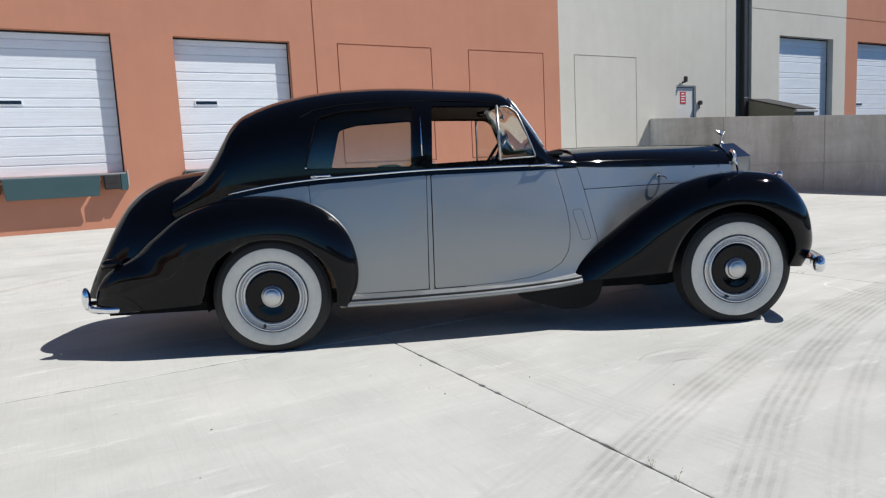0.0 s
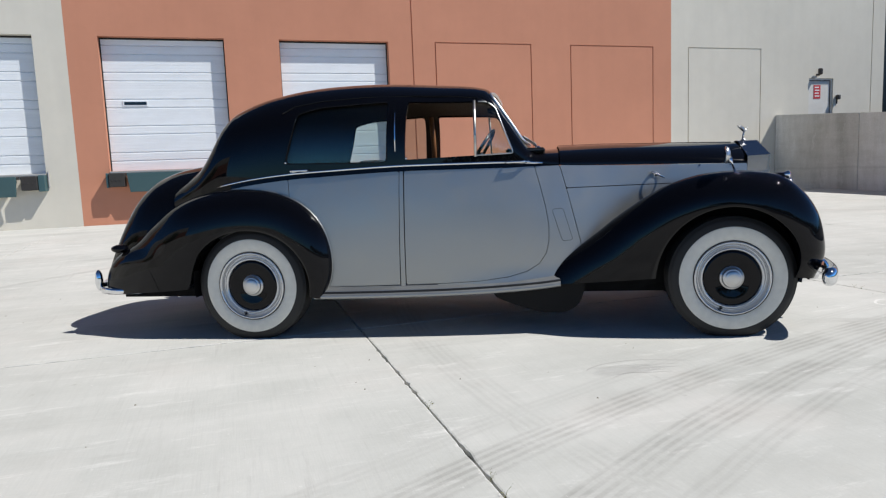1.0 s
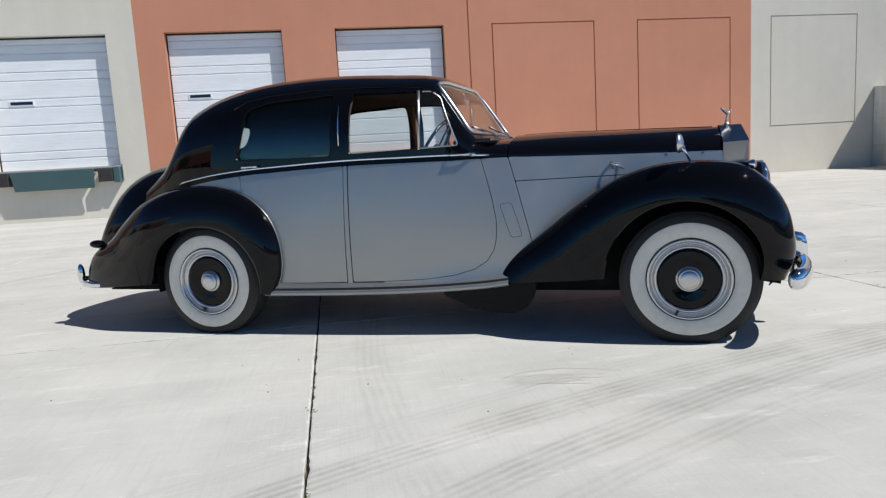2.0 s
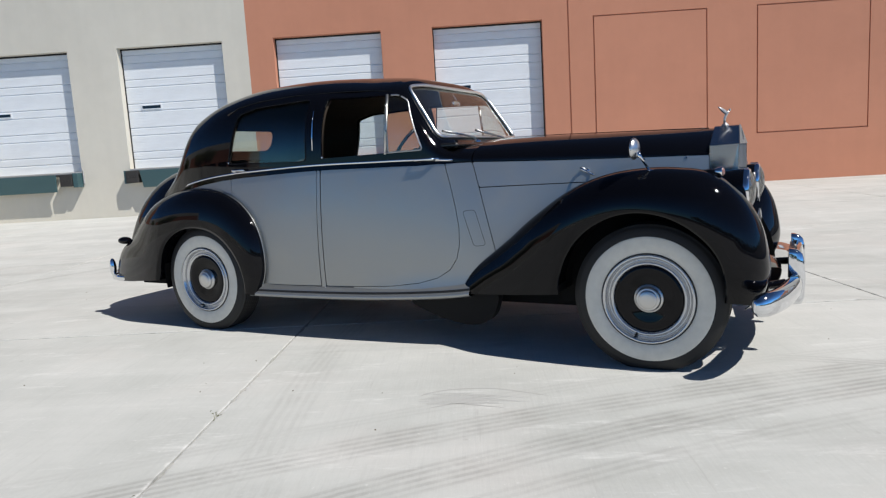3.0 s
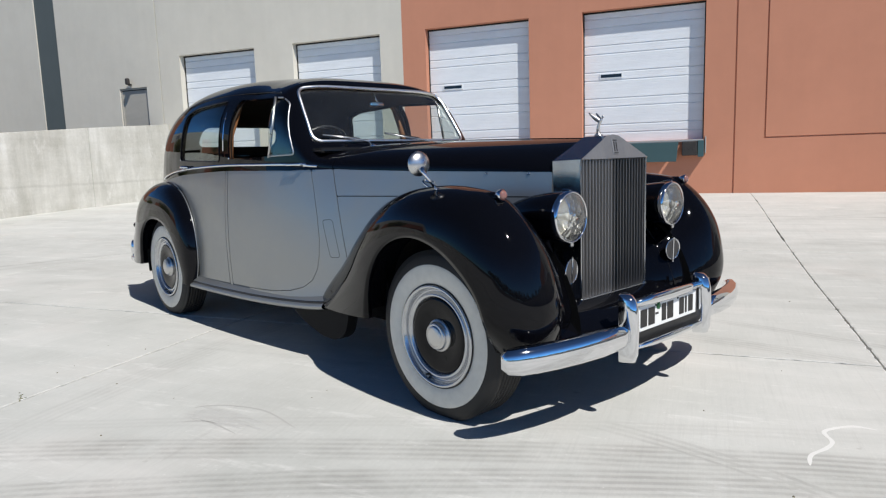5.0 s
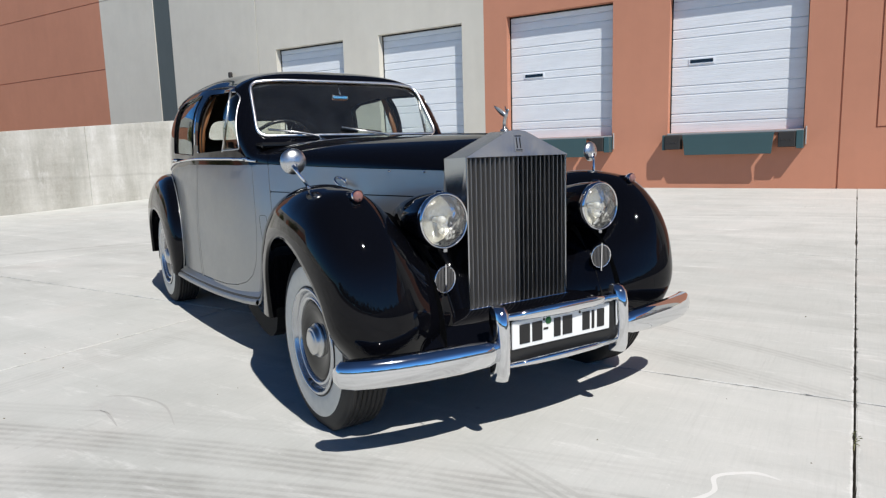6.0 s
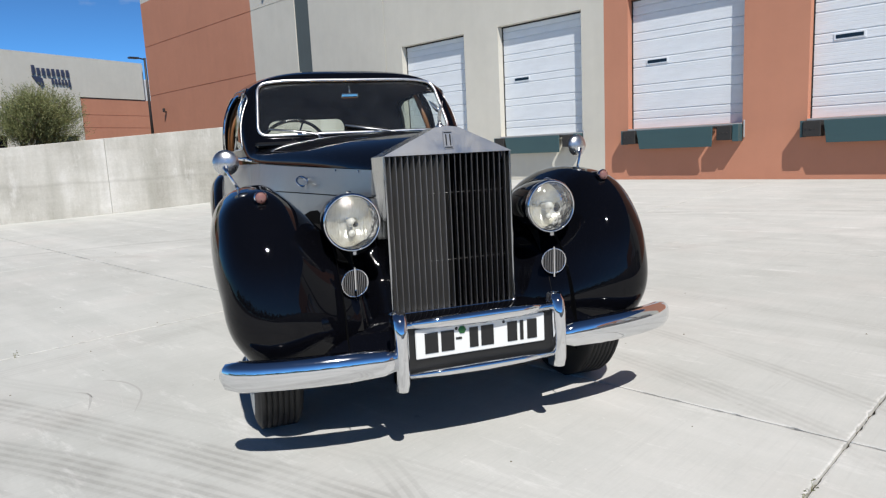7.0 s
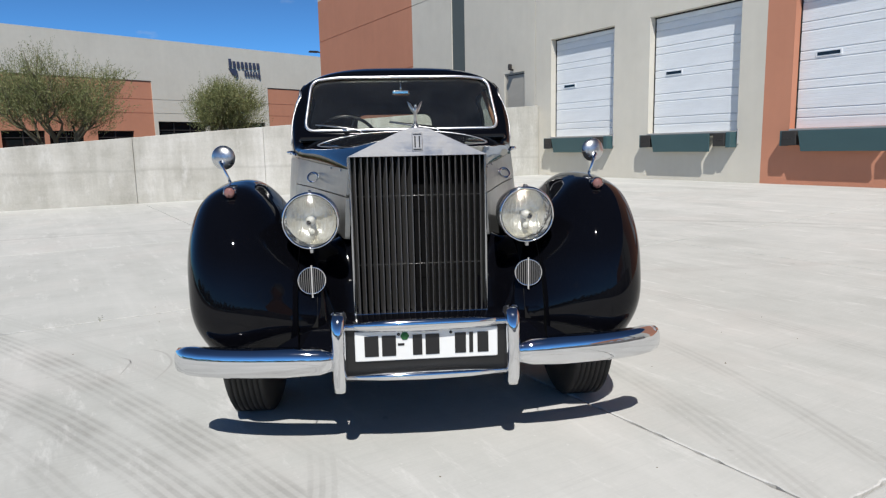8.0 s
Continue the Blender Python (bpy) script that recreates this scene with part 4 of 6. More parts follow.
put("windscreen_frame", mesh_of("windscreen_frame", *tube([(screen_x(y, z) + 0.004, y, z + 0.003) for y, z in resample(SCREEN, 0.03)], 0.0098, 8, True), FRAME_CHROME), car, "bright chrome windscreen frame")
both_sides("window_frame", tube([on_shell(x, z, 0.001) for x, z in resample(REAR_WIN, 0.03)], 0.004, 6, True), BLACK)
qpoly = [p for p in resample(FRONT_WIN, 0.03) if p[0] > 1.505]
qpoly.sort(key=lambda p: math.atan2(p[1] - 1.33, p[0] - 1.58))
both_sides("quarter_light_frame", tube([on_shell(x, z, 0.0) for x, z in qpoly], 0.0045, 8, False), HUB_CHROME, "dull chrome quarter light frame")
both_sides("divider_bar", tube([on_shell(1.512, 1.15, -0.003), on_shell(1.508, 1.508, 0.004)], 0.0088, 10), HUB_CHROME, "dull chrome divider bar")
both_sides("gutter", tube([on_shell(x, z, 0.002) for x, z in ((0.24, 1.485), (0.32, 1.53), (0.5, 1.556), (0.8, 1.567), (1.1, 1.563), (1.35, 1.55), (1.52, 1.53), (1.60, 1.49))], 0.007, 6), BLACK, "black drip rail")
both_sides("door_pillar_trim", tube([on_shell(1.003, z, 0.001) for z in (1.205, 1.29, 1.37, 1.45)], 0.0042, 6), CHROME)
for x, z in ((1.072, 1.158), (0.262, 1.163)):
    both_sides("window_stud", ellipsoid(on_shell(x, z, 0.002), (0.008, 0.004, 0.007), 10, 6), CHROME)

# ---- body sides, doors and bonnet ----
FENDER_R = table((-20, 0.50), (-12.9, 0.50), (3.9, 0.549), (22, 0.591), (39, 0.62), (53, 0.626), (68, 0.62), (90, 0.619), (105.4, 0.642), (122, 0.694), (139, 0.777), (154, 0.862), (165, 0.965), (171.5, 1.10), (177, 1.16), (184.5, 1.175))
door_split_f = [(1.056, 1.2), (1.041, 0.345), (1.30, 0.348), (1.52, 0.357), (1.70, 0.378), (1.82, 0.410), (1.90, 0.458), (1.945, 0.525), (1.962, 0.60), (1.964, 0.70), (1.945, 0.82), (1.915, 0.95), (1.885, 1.06), (1.87, 1.2)]
door_split_r = [(1.027, 1.2), (1.002, 0.345), (0.75, 0.343), (0.30, 0.343), (0.30, 0.60), (0.262, 1.2)]
d_fd, d_rd = sdf_poly(door_split_f), sdf_poly(door_split_r)
d_seam = sdf_poly([(2.034, 1.3), (2.034, 1.08), (2.045, 1.06), (2.090, 0.89), (2.163, 0.59), (2.22, 0.2), (4, 0.2), (4, 1.3)])


def silver_z(x):
    """The line where silver meets the black waist."""
    return belt_z(x) - 0.026 * np.clip((2.06 - x) / 0.35, 0, 1)


def below_belt(p):
    return p[..., 2] - silver_z(p[..., 0])


def off_arch(p):
    """Positive inside the rear wheel arch."""
    return 0.455 - np.hypot(p[..., 0], p[..., 2] - 0.37)


def side_part(name, keep, mat, u0, u1, z0, label="", thick=0.02, step=0.0085, off=0.0):
    us = np.arange(u0, u1 + step, step)
    vs = np.arange(z0, 1.13, step)
    pv = carve(side_surface(off), us, vs, lambda p: np.maximum(below_belt(p), keep(p)), thick)
    both_sides(name, pv, mat, label)


side_part("front_door", lambda p: d_fd(p[..., 0], p[..., 2]) + 0.0018, SILVER, 1.0, 2.0, 0.33, "silver front door with open window")
side_part("door_pillar", lambda p: sdf_poly([(1.029, 1.3), (1.0045, 0.33), (1.038, 0.33), (1.0535, 1.3)])(p[..., 0], p[..., 2]) + 0.0015, SILVER, 0.98, 1.08, 0.33, "", 0.02, 0.008)
side_part("rear_door", lambda p: np.maximum(d_rd(p[..., 0], p[..., 2]) + 0.0018, off_arch(p)), SILVER, 0.2, 1.05, 0.33, "silver rear door")
side_part("cowl_panel", lambda p: np.maximum.reduce([-d_fd(p[..., 0], p[..., 2]) + 0.0018, -d_seam(p[..., 0], p[..., 2]) + 0.002, 0.47 - p[..., 0], np.where(p[..., 0] < 1.25, p[..., 2] - 0.339, -1.0), 0.30 + 0.30 * np.clip(p[..., 0] - 1.8, 0, 1) - p[..., 2]]), SILVER, 0.46, 2.26, 0.29)
side_part("quarter_panel", lambda p: np.maximum(p[..., 0] - (0.262 + (1.2 - p[..., 2]) * 0.0633) + 0.0015, -0.26 - p[..., 0]), SILVER, -0.29, 0.29, 0.6, "silver panel above the rear wing")
side_part("rear_body_side", lambda p: np.maximum(p[..., 0] + 0.262, -0.88 - p[..., 0]), BLACK, -0.9, -0.24, 0.5, "black rear body side")
side_part("bonnet_side", lambda p: np.maximum(d_seam(p[..., 0], p[..., 2]) + 0.002, np.maximum(0.934 - p[..., 2], p[..., 0] - 3.273)), SILVER, 2.0, 3.29, 0.90, "silver bonnet side")
side_part("engine_side_panel", lambda p: np.maximum(d_seam(p[..., 0], p[..., 2]) + 0.002, np.maximum(np.maximum(p[..., 2] - 0.929, 0.56 + 0.2 * np.clip((p[..., 0] - 2.9) / 0.25, 0, 1) - p[..., 2]), p[..., 0] - 3.273)), SILVER, 2.0, 3.29, 0.55)
# added dark sheet behind the panels, giving the gaps their shade by colour
side_part("shut_line_shade", lambda p: np.maximum.reduce([p[..., 0] - 3.2, p[..., 2] - belt_z(p[..., 0]) + 0.03, off_arch(p)]), DARK, 0.2, 3.22, 0.36, "", 0.0, 0.03, -0.022)
side_skin = side_surface()
both_sides("waist_band", carve(lambda u, v: side_skin(u, silver_z(u) - 0.001 + (belt_z(u) - silver_z(u) + 0.003) * v), np.linspace(-0.88, 2.035, 160), np.linspace(0, 1, 5), None, 0.015), BLACK, "black waist below the chrome strip")
# scuttle vent flap
VENT = rounded([(1.985, 0.80), (2.055, 0.805), (2.115, 0.60), (2.048, 0.595)], 0.02)
both_sides("vent_flap", tube([(x, -(float(side_w(x, z)) - 0.0004), z) for x, z in resample(VENT, 0.02)], 0.0016, 5, True), SEAM_GREY)

# bonnet top in two leaves, with a centre hinge
bu, bv = np.linspace(2.042, 3.272, 90), np.linspace(0.0, np.pi / 2, 40)


bonnet_n = table((2.04, 2.35), (2.7, 2.15), (3.1, 1.65), (3.272, 1.4))


def bonnet_top(u, v):
    c, s = np.cos(v), np.sin(v)
    n = bonnet_n(u)
    r = (np.abs(c) ** n + np.abs(s) ** n) ** (-1 / n)
    return np.stack([u, -belt_w(u) * r * c - 0.0015, belt_z(u) + 0.003 + (bonnet_z(u) - belt_z(u)) * r * s], -1)


both_sides("bonnet_leaf", carve(bonnet_top, bu, bv, None, 0.006), BLACK, "glossy black bonnet leaf")
put("bonnet_hinge", mesh_of("bonnet_hinge", *tube([(x, 0, float(bonnet_z(x)) + 0.002) for x in np.linspace(2.05, 3.24, 12)], 0.006, 6), BLACK), car)
for x in (2.95, 3.16):
    both_sides("bonnet_catch", ellipsoid((x, -(float(belt_w(x)) + 0.002), float(belt_z(x)) - 0.008), (0.012, 0.005, 0.005), 10, 6), CHROME)

# belt strip
strip = [(x, -(float(side_w(x, float(belt_z(x)))) + 0.004), float(belt_z(x)) + 0.010) for x in np.linspace(-0.25, 1.93, 46)]
both_sides("belt_strip", tube(strip, [0.003] + [0.0085] * 44 + [0.007], 8), CHROME, "chrome waist strip")


def handle_at(x0, x1):
    pts = []
    for k in range(9):
        x = x0 + (x1 - x0) * k / 8
        lift = 0.018 if 0 < k < 8 else 0.0
        pts.append((x, -(float(side_w(x, 1.1)) + 0.012 + lift), 1.108))
    pv = joined(tube(pts, [0.008, 0.009, 0.008, 0.0075, 0.0075, 0.0075, 0.008, 0.010, 0.012], 8), ellipsoid((x1, -(float(side_w(x1, 1.1)) + 0.006), 1.106), (0.024, 0.010, 0.014), 12, 7))
    both_sides("door_handle", pv, CHROME, "chrome door handle")


handle_at(1.70, 1.83)
handle_at(0.42, 0.31)

# boot
boot_z = table((-1.30, 0.45), (-1.275, 0.53), (-1.23, 0.63), (-1.17, 0.75), (-1.10, 0.89), (-1.02, 1.01), (-0.93, 1.085), (-0.81, 1.14), (-0.62, 1.178), (-0.45, 1.192), (-0.3, 1.195))
boot_w = table((-1.30, 0.46), (-1.2, 0.53), (-1.0, 0.585), (-0.6, 0.615), (-0.3, 0.62))


def boot_surface(u, v):
    n = 3.3
    c, s = np.cos(v), np.sin(v)
    r = (np.abs(c) ** n + np.abs(s) ** n) ** (-1 / n)
    return np.stack([u, -boot_w(u) * r * c, 0.36 + (boot_z(u) - 0.36) * r * s], -1)


put("boot", mesh_of("boot", *carve(boot_surface, np.linspace(-1.30, -0.3, 80), np.linspace(0, np.pi, 90), None, 0.01), BLACK), car, "glossy black boot")
put("tail_panel", mesh_of("tail_panel", *joined(ellipsoid((-1.22, 0, 0.40), (0.06, 0.46, 0.10), 24, 10)), BLACK), car)
put("boot_handle", mesh_of("boot_handle", *joined(tube([(-1.20, -0.08, 0.60), (-1.26, -0.05, 0.60), (-1.26, 0.05, 0.60), (-1.20, 0.08, 0.60)], 0.012, 8)), CHROME), car)
both_sides("tail_lamp", joined(ellipsoid((-1.045, -0.665, 0.612), (0.062, 0.045, 0.03), 14, 9)), BLACK, "black tail lamp body")


# ---- wings ----
def smooth01(t):
    t = np.clip(t, 0, 1)
    return t * t * (3 - 2 * t)


def wing(center, rc, ra, yw, yc, yi, dr, taper, p=0.86, valley=lambda u: 0 * u):
    def f(u, v):
        a = np.radians(u)
        R, A = rc(u), ra(u)
        t = np.clip(v, 0, 1) * np.pi / 2
        w = np.clip(v - 1, 0, 1) * np.pi / 2
        lip = np.clip(-v, 0, 1)
        q = w / (np.pi / 2)
        r = A + (R - A) * np.sin(t) ** p - dr(u) * smooth01(q * 1.3) + 0.045 * np.clip((q - 0.6) / 0.4, 0, 1) ** 2 - valley(u) * smooth01((q - 0.64) / 0.3)
        y = yc(u) + (yw(u) - yc(u)) * np.cos(t) ** p - (yc(u) - yi(u)) * q - 0.16 * lip
        r = r + 0.012 * np.sin(np.clip(lip * 6, 0, 1) * np.pi / 2)
        x = center[0] + r * np.cos(a)
        z = center[1] + r * np.sin(a)
        return np.stack([x, -(y * taper(x) + 0 * z), z], -1)

    return f


f_rc = table((-6, 0.545), (-4, 0.55), (8, 0.592), (21, 0.615), (34, 0.642), (47, 0.657), (59, 0.659), (73, 0.625), (90, 0.601), (105, 0.601), (121, 0.615), (132, 0.632), (143, 0.663), (153, 0.712), (162, 0.775), (170, 0.868), (176, 0.97), (181, 1.07), (184.4, 1.15))
f_ra = table((-6, 0.40), (10, 0.412), (19, 0.418), (51, 0.409), (83, 0.398), (117, 0.387), (152, 0.387), (168, 0.392), (176, 0.397), (184.4, 0.405))
wing_f = wing((3.0, 0.4), f_rc, f_ra,
              table((-6, 0.80), (8, 0.865), (30, 0.895), (120, 0.885), (150, 0.86), (184.4, 0.83)),
              table((-6, 0.68), (60, 0.705), (110, 0.70), (140, 0.67), (165, 0.67), (184.4, 0.70)),
              table((-6, 0.24), (30, 0.24), (80, 0.26), (110, 0.30), (184.4, 0.45)),
              table((-6, 0.07), (15, 0.12), (30, 0.165), (50, 0.24), (70, 0.29), (110, 0.30), (184.4, 0.25)),
              lambda x: 1 - 0.10 * smooth01((2.65 - x) / 0.8),
              valley=table((-6, 0.13), (25, 0.13), (40, 0.10), (60, 0.0), (184.4, 0.0)))
WV = np.concatenate([np.linspace(-1, 0, 8)[:-1], np.linspace(0, 1, 34)[:-1], np.linspace(1, 2, 26)])
both_sides("front_wing", carve(wing_f, np.linspace(184.4, -6, 190), WV, None, 0.006), BLACK, "glossy black swept front wing")

r_ra = table((-13, 0.42), (10.8, 0.412), (35.5, 0.39), (62, 0.366), (87, 0.353), (120, 0.364), (148.6, 0.391), (170, 0.405), (178, 0.415), (184.5, 0.44))
wing_r = wing((0.0, 0.38), FENDER_R, r_ra,
              table((-13, 0.865), (20, 0.89), (60, 0.893), (120, 0.89), (184.5, 0.865)),
              table((-13, 0.80), (40, 0.79), (70, 0.765), (100, 0.72), (130, 0.68), (155, 0.69), (184.5, 0.765)),
              table((-13, 0.70), (70, 0.62), (100, 0.5), (184.5, 0.38)),
              table((-13, 0.02), (60, 0.04), (100, 0.10), (150, 0.20), (184.5, 0.2)),
              lambda x: 1 - 0.17 * smooth01((-0.35 - x) / 1.1))
both_sides("rear_wing", carve(wing_r, np.linspace(184.5, -13, 190), WV, None, 0.006), BLACK, "glossy black rear wing")
# silver bead along the front edge of the rear wing
bead = [wing_r(np.array([[float(a)]]), np.array([[0.985]]))[0, 0] for a in np.linspace(-8, 82, 40)]
both_sides("wing_bead", tube([(x, y - 0.002, z) for x, y, z in bead], 0.004, 6), SILVER)

# ---- sill ----
sill_y = table((0.40, 0.815), (0.6, 0.812), (1.1, 0.79), (1.5, 0.762), (1.9, 0.722), (1.98, 0.712), (2.06, 0.70))
sill_z = table((0.40, 0.0), (1.0, 0.002), (1.4, 0.008), (1.7, 0.020), (1.98, 0.040), (2.06, 0.050))


def sill_part(name, prof, mat, label=""):
    xs = np.linspace(0.43, 2.03, 46)
    k = len(prof)
    v = [(x, -(float(sill_y(x)) + a), b + float(sill_z(x))) for x in xs for a, b in prof]
    f = [[i * k + j, (i + 1) * k + j, (i + 1) * k + j + 1, i * k + j + 1] for i in range(len(xs) - 1) for j in range(k - 1)]
    both_sides(name, (np.array(v), f), mat, label)


sill_part("sill", [(-0.20, 0.262), (-0.02, 0.260), (0.012, 0.262), (0.024, 0.268), (0.0295, 0.277), (0.0285, 0.287), (0.021, 0.295), (0.013, 0.299), (0.012, 0.312), (0.010, 0.316), (0.002, 0.321), (-0.009, 0.330), (-0.018, 0.339), (-0.024, 0.346), (-0.06, 0.347)], SILVER, "silver stepped sill")
sill_part("sill_bead", [(0.008, 0.298), (0.0155, 0.299), (0.0165, 0.305), (0.0150, 0.311), (0.008, 0.313)], PLATE_BLACK, "black strip along the sill")


# ---- wheels ----
def wheel(x, y, side):
    """A wheel whose outer face looks to the given side."""
    w = part("wheel", bmesh.new(), DARK, car)
    w.matrix_basis = pose(x, y, 0.36, 0, 0, 0)

    def turn(name, prof, mat, label="", n=72):
        v, f = lathe([(r, h * side) for r, h in prof], n)
        v[:, 2] = np.maximum(v[:, 2], -0.359)  # flat where it bears on the ground
        if side < 0:
            f = [list(reversed(q)) for q in f]
        return put(name, mesh_of(name, v, f, mat), w, label)

    tread = [(0.312, 0.0835), (0.328, 0.081), (0.346, 0.075), (0.357, 0.070), (0.360, 0.066), (0.367, 0.063)]
    for k in range(7):
        c = 0.053 - 0.021 * k
        tread += [(0.373, c + 0.0075), (0.373, c - 0.0075)]
        if k < 6:
            tread += [(0.365, c - 0.008), (0.365, c - 0.013)]
    tread += [(0.362, -0.088), (0.335, -0.102), (0.26, -0.104), (0.22, -0.09)]
    turn("tyre", tread, RUBBER, "black ribbed tyre", 120)
    turn("whitewall", [(0.213, 0.052), (0.219, 0.070), (0.229, 0.078), (0.25, 0.0845), (0.28, 0.0865), (0.300, 0.0852), (0.310, 0.0842), (0.312, 0.0828)], WHITEWALL, "wide white sidewall")
    turn("tyre_bead", [(0.2215, 0.074), (0.2235, 0.0825), (0.2275, 0.0822), (0.2300, 0.0795)], RUBBER, "dark bead between rim and sidewall")
    turn("rim", [(0.216, 0.04), (0.223, 0.072), (0.2245, 0.082), (0.221, 0.0875), (0.215, 0.088), (0.210, 0.083), (0.206, 0.066), (0.201, 0.056), (0.194, 0.055), (0.189, 0.062), (0.186, 0.071), (0.181, 0.0755), (0.175, 0.0745), (0.170, 0.066), (0.168, 0.060)], RIM_GREY, "silver grey beaded rim")
    turn("wheel_disc", [(0.169, 0.060), (0.165, 0.066), (0.15, 0.068), (0.11, 0.061), (0.085, 0.057), (0.068, 0.055)], BLACK, "black wheel disc")
    turn("hub_cap", [(0.072, 0.054), (0.072, 0.060), (0.068, 0.064), (0.063, 0.064), (0.060, 0.076), (0.057, 0.083), (0.051, 0.086), (0.047, 0.0845), (0.045, 0.088), (0.040, 0.091), (0.02, 0.0925), (0.0005, 0.093)], HUB_CHROME, "chrome hub cap", 40)
    turn("brake_drum", [(0.17, -0.06), (0.17, 0.03), (0.10, 0.045), (0.001, 0.045)], UNDER)
    valve = tube([(0.197 * math.cos(-1.9), 0.058 * side, 0.197 * math.sin(-1.9)), (0.192 * math.cos(-1.9), 0.085 * side, 0.192 * math.sin(-1.9))], 0.006, 6)
    put("valve", mesh_of("valve", *valve, RUBBER), w)


for s in (-1, 1):
    wheel(3.048, s * 0.724, s)
    wheel(0.0, s * 0.748, s)

# ---- underside ----
under = box(-1.2, 3.2, -0.42, 0.42, 0.22, 0.36)
part("chassis", under, UNDER, car, "black chassis underside")
inner = []
for a in range(-10, 191, 10):
    x = 3.048 + 0.52 * math.cos(radians(a))
    inner.append((x, -(0.47 + 0.10 * min(max((3.05 - x) / 0.5, 0.0), 1.0)), 0.36 + 0.52 * math.sin(radians(a))))
hub_at = len(inner)
inner.append((3.048, -0.47, 0.36))
both_sides("inner_wing", (np.array(inner), [[k, k + 1, hub_at] for k in range(hub_at - 1)]), UNDER)


def liner(cx, cz, r, y0, y1, a0=-12, a1=192):
    return carve(lambda u, v: np.stack([cx + r * np.cos(np.radians(u)), -v, cz + r * np.sin(np.radians(u))], -1), np.linspace(a0, a1, 40), np.linspace(y0, y1, 4))


both_sides("wheel_arch", liner(3.048, 0.36, 0.462, 0.40, 0.80, 12, 179), UNDER, "dark wheel arch liner")
both_sides("wheel_arch", liner(0.0, 0.37, 0.418, 0.44, 0.82), UNDER, "dark wheel arch liner")
both_sides("arch_wall", (np.array([(-0.6, -0.50, 0.25), (0.42, -0.50, 0.25), (0.42, -0.50, 0.8), (-0.6, -0.50, 0.8)]), [[0, 1, 2, 3]]), UNDER)
shield = rounded([(1.58, 0.33), (1.60, 0.235), (1.78, 0.165), (1.93, 0.128), (2.06, 0.128), (2.15, 0.18), (2.20, 0.33)], 0.06)
for s in (-1, 1):
    bm = bmesh.new()
    outer = [bm.verts.new((x, s * 0.665, z)) for x, z in shield]
    inner = [bm.verts.new((x, s * 0.60, z)) for x, z in shield]
    bm.faces.new(outer)
    bm.faces.new(list(reversed(inner)))
    for k in range(len(shield)):
        bm.faces.new((outer[k], inner[k], inner[(k + 1) % len(shield)], outer[(k + 1) % len(shield)]))
    bmesh.ops.recalc_face_normals(bm, faces=bm.faces[:])
    part("undershield", bm, UNDER_DUSTY, car, "dark rounded shield below the wing tail")
put("axle", mesh_of("axle", *joined(tube([(0, -0.66, 0.34), (0, 0.66, 0.34)], 0.05, 12), ellipsoid((0, 0, 0.34), (0.16, 0.15, 0.15)), tube([(3.048, -0.62, 0.30), (3.048, 0.62, 0.30)], 0.04, 10), tube([(-1.2, 0.35, 0.24), (0.4, 0.35, 0.2), (1.8, 0.3, 0.2)], 0.03, 8)), UNDER), car)

# ---- radiator ----
RX, RB = 3.418, 3.275
shell_bm = bmesh.new()


def face(*pts):
    vs = [shell_bm.verts.new(p) for p in pts]
    shell_bm.faces.new(vs)


for s in (-1, 1):
    q = (lambda *p: face(*(p if s < 0 else reversed(p))))
    f0, f1, zi, zt, zb = 0.266, 0.257, 1.095, 1.095, 0.475
    q((RX, s * f0, zb), (RX, s * f1, zb), (RX, s * f1, zi), (RX, s * f0, zi))
    q((RX, s * f1, zb), (RX - 0.05, s * (f1 - 0.004), zb), (RX - 0.05, s * (f1 - 0.004), zi), (RX, s * f1, zi))
    q((RB, s * 0.268, 0.475), (RX, s * f0, zb), (RX, s * f0, zt), (RB, s * 0.278, 1.090))
    q((RB, s * 0.278, 1.090), (RX + 0.002, s * f0, zt), (3.400, s * 0.045, 1.195), (RB, s * 0.045, 1.195))
    q((RB, s * 0.045, 1.195), (3.400, s * 0.045, 1.195), (3.400, 0, 1.200), (RB, 0, 1.200))
    q((RX - 0.05, s * 0.253, zi - 0.001), (RX - 0.05, 0, zi - 0.001), (RX + 0.002, 0, zt), (RX + 0.002, s * f0, zt))
bmesh.ops.remove_doubles(shell_bm, verts=shell_bm.verts[:], dist=0.0015)
bmesh.ops.recalc_face_normals(shell_bm, faces=shell_bm.faces[:])
radiator = part("radiator_shell", shell_bm, STEEL, car, "polished steel radiator shell with a pediment top")
ped = bmesh.new()
ped_pts = [(-0.268, 1.094), (0.268, 1.094), (0.047, 1.196), (0.0, 1.2015), (-0.047, 1.196)]
ped_f = [ped.verts.new((RX + 0.004 - (z - 1.094) * 0.185, y, z)) for y, z in ped_pts]
ped_b = [ped.verts.new((RX - 0.02, y * 0.985, z - 0.002)) for y, z in ped_pts]
ped.faces.new(ped_f)
for k in range(5):
    ped.faces.new((ped_f[(k + 1) % 5], ped_f[k], ped_b[k], ped_b[(k + 1) % 5]))
part("pediment", ped, BRUSHED, radiator, "brushed steel pediment face")
bev = radiator.modifiers.new("bevel", "BEVEL")
bev.width, bev.segments, bev.limit_method = 0.004, 2, "ANGLE"
part("bottom_rail", box(RX - 0.03, RX + 0.008, -0.268, 0.268, 0.455, 0.482, 0.006, None, 2), CHROME, radiator, "chrome lower rail")
part("core", box(3.28, 3.335, -0.25, 0.25, 0.46, 1.094), DARK, radiator, "black radiator core")
NS = 21
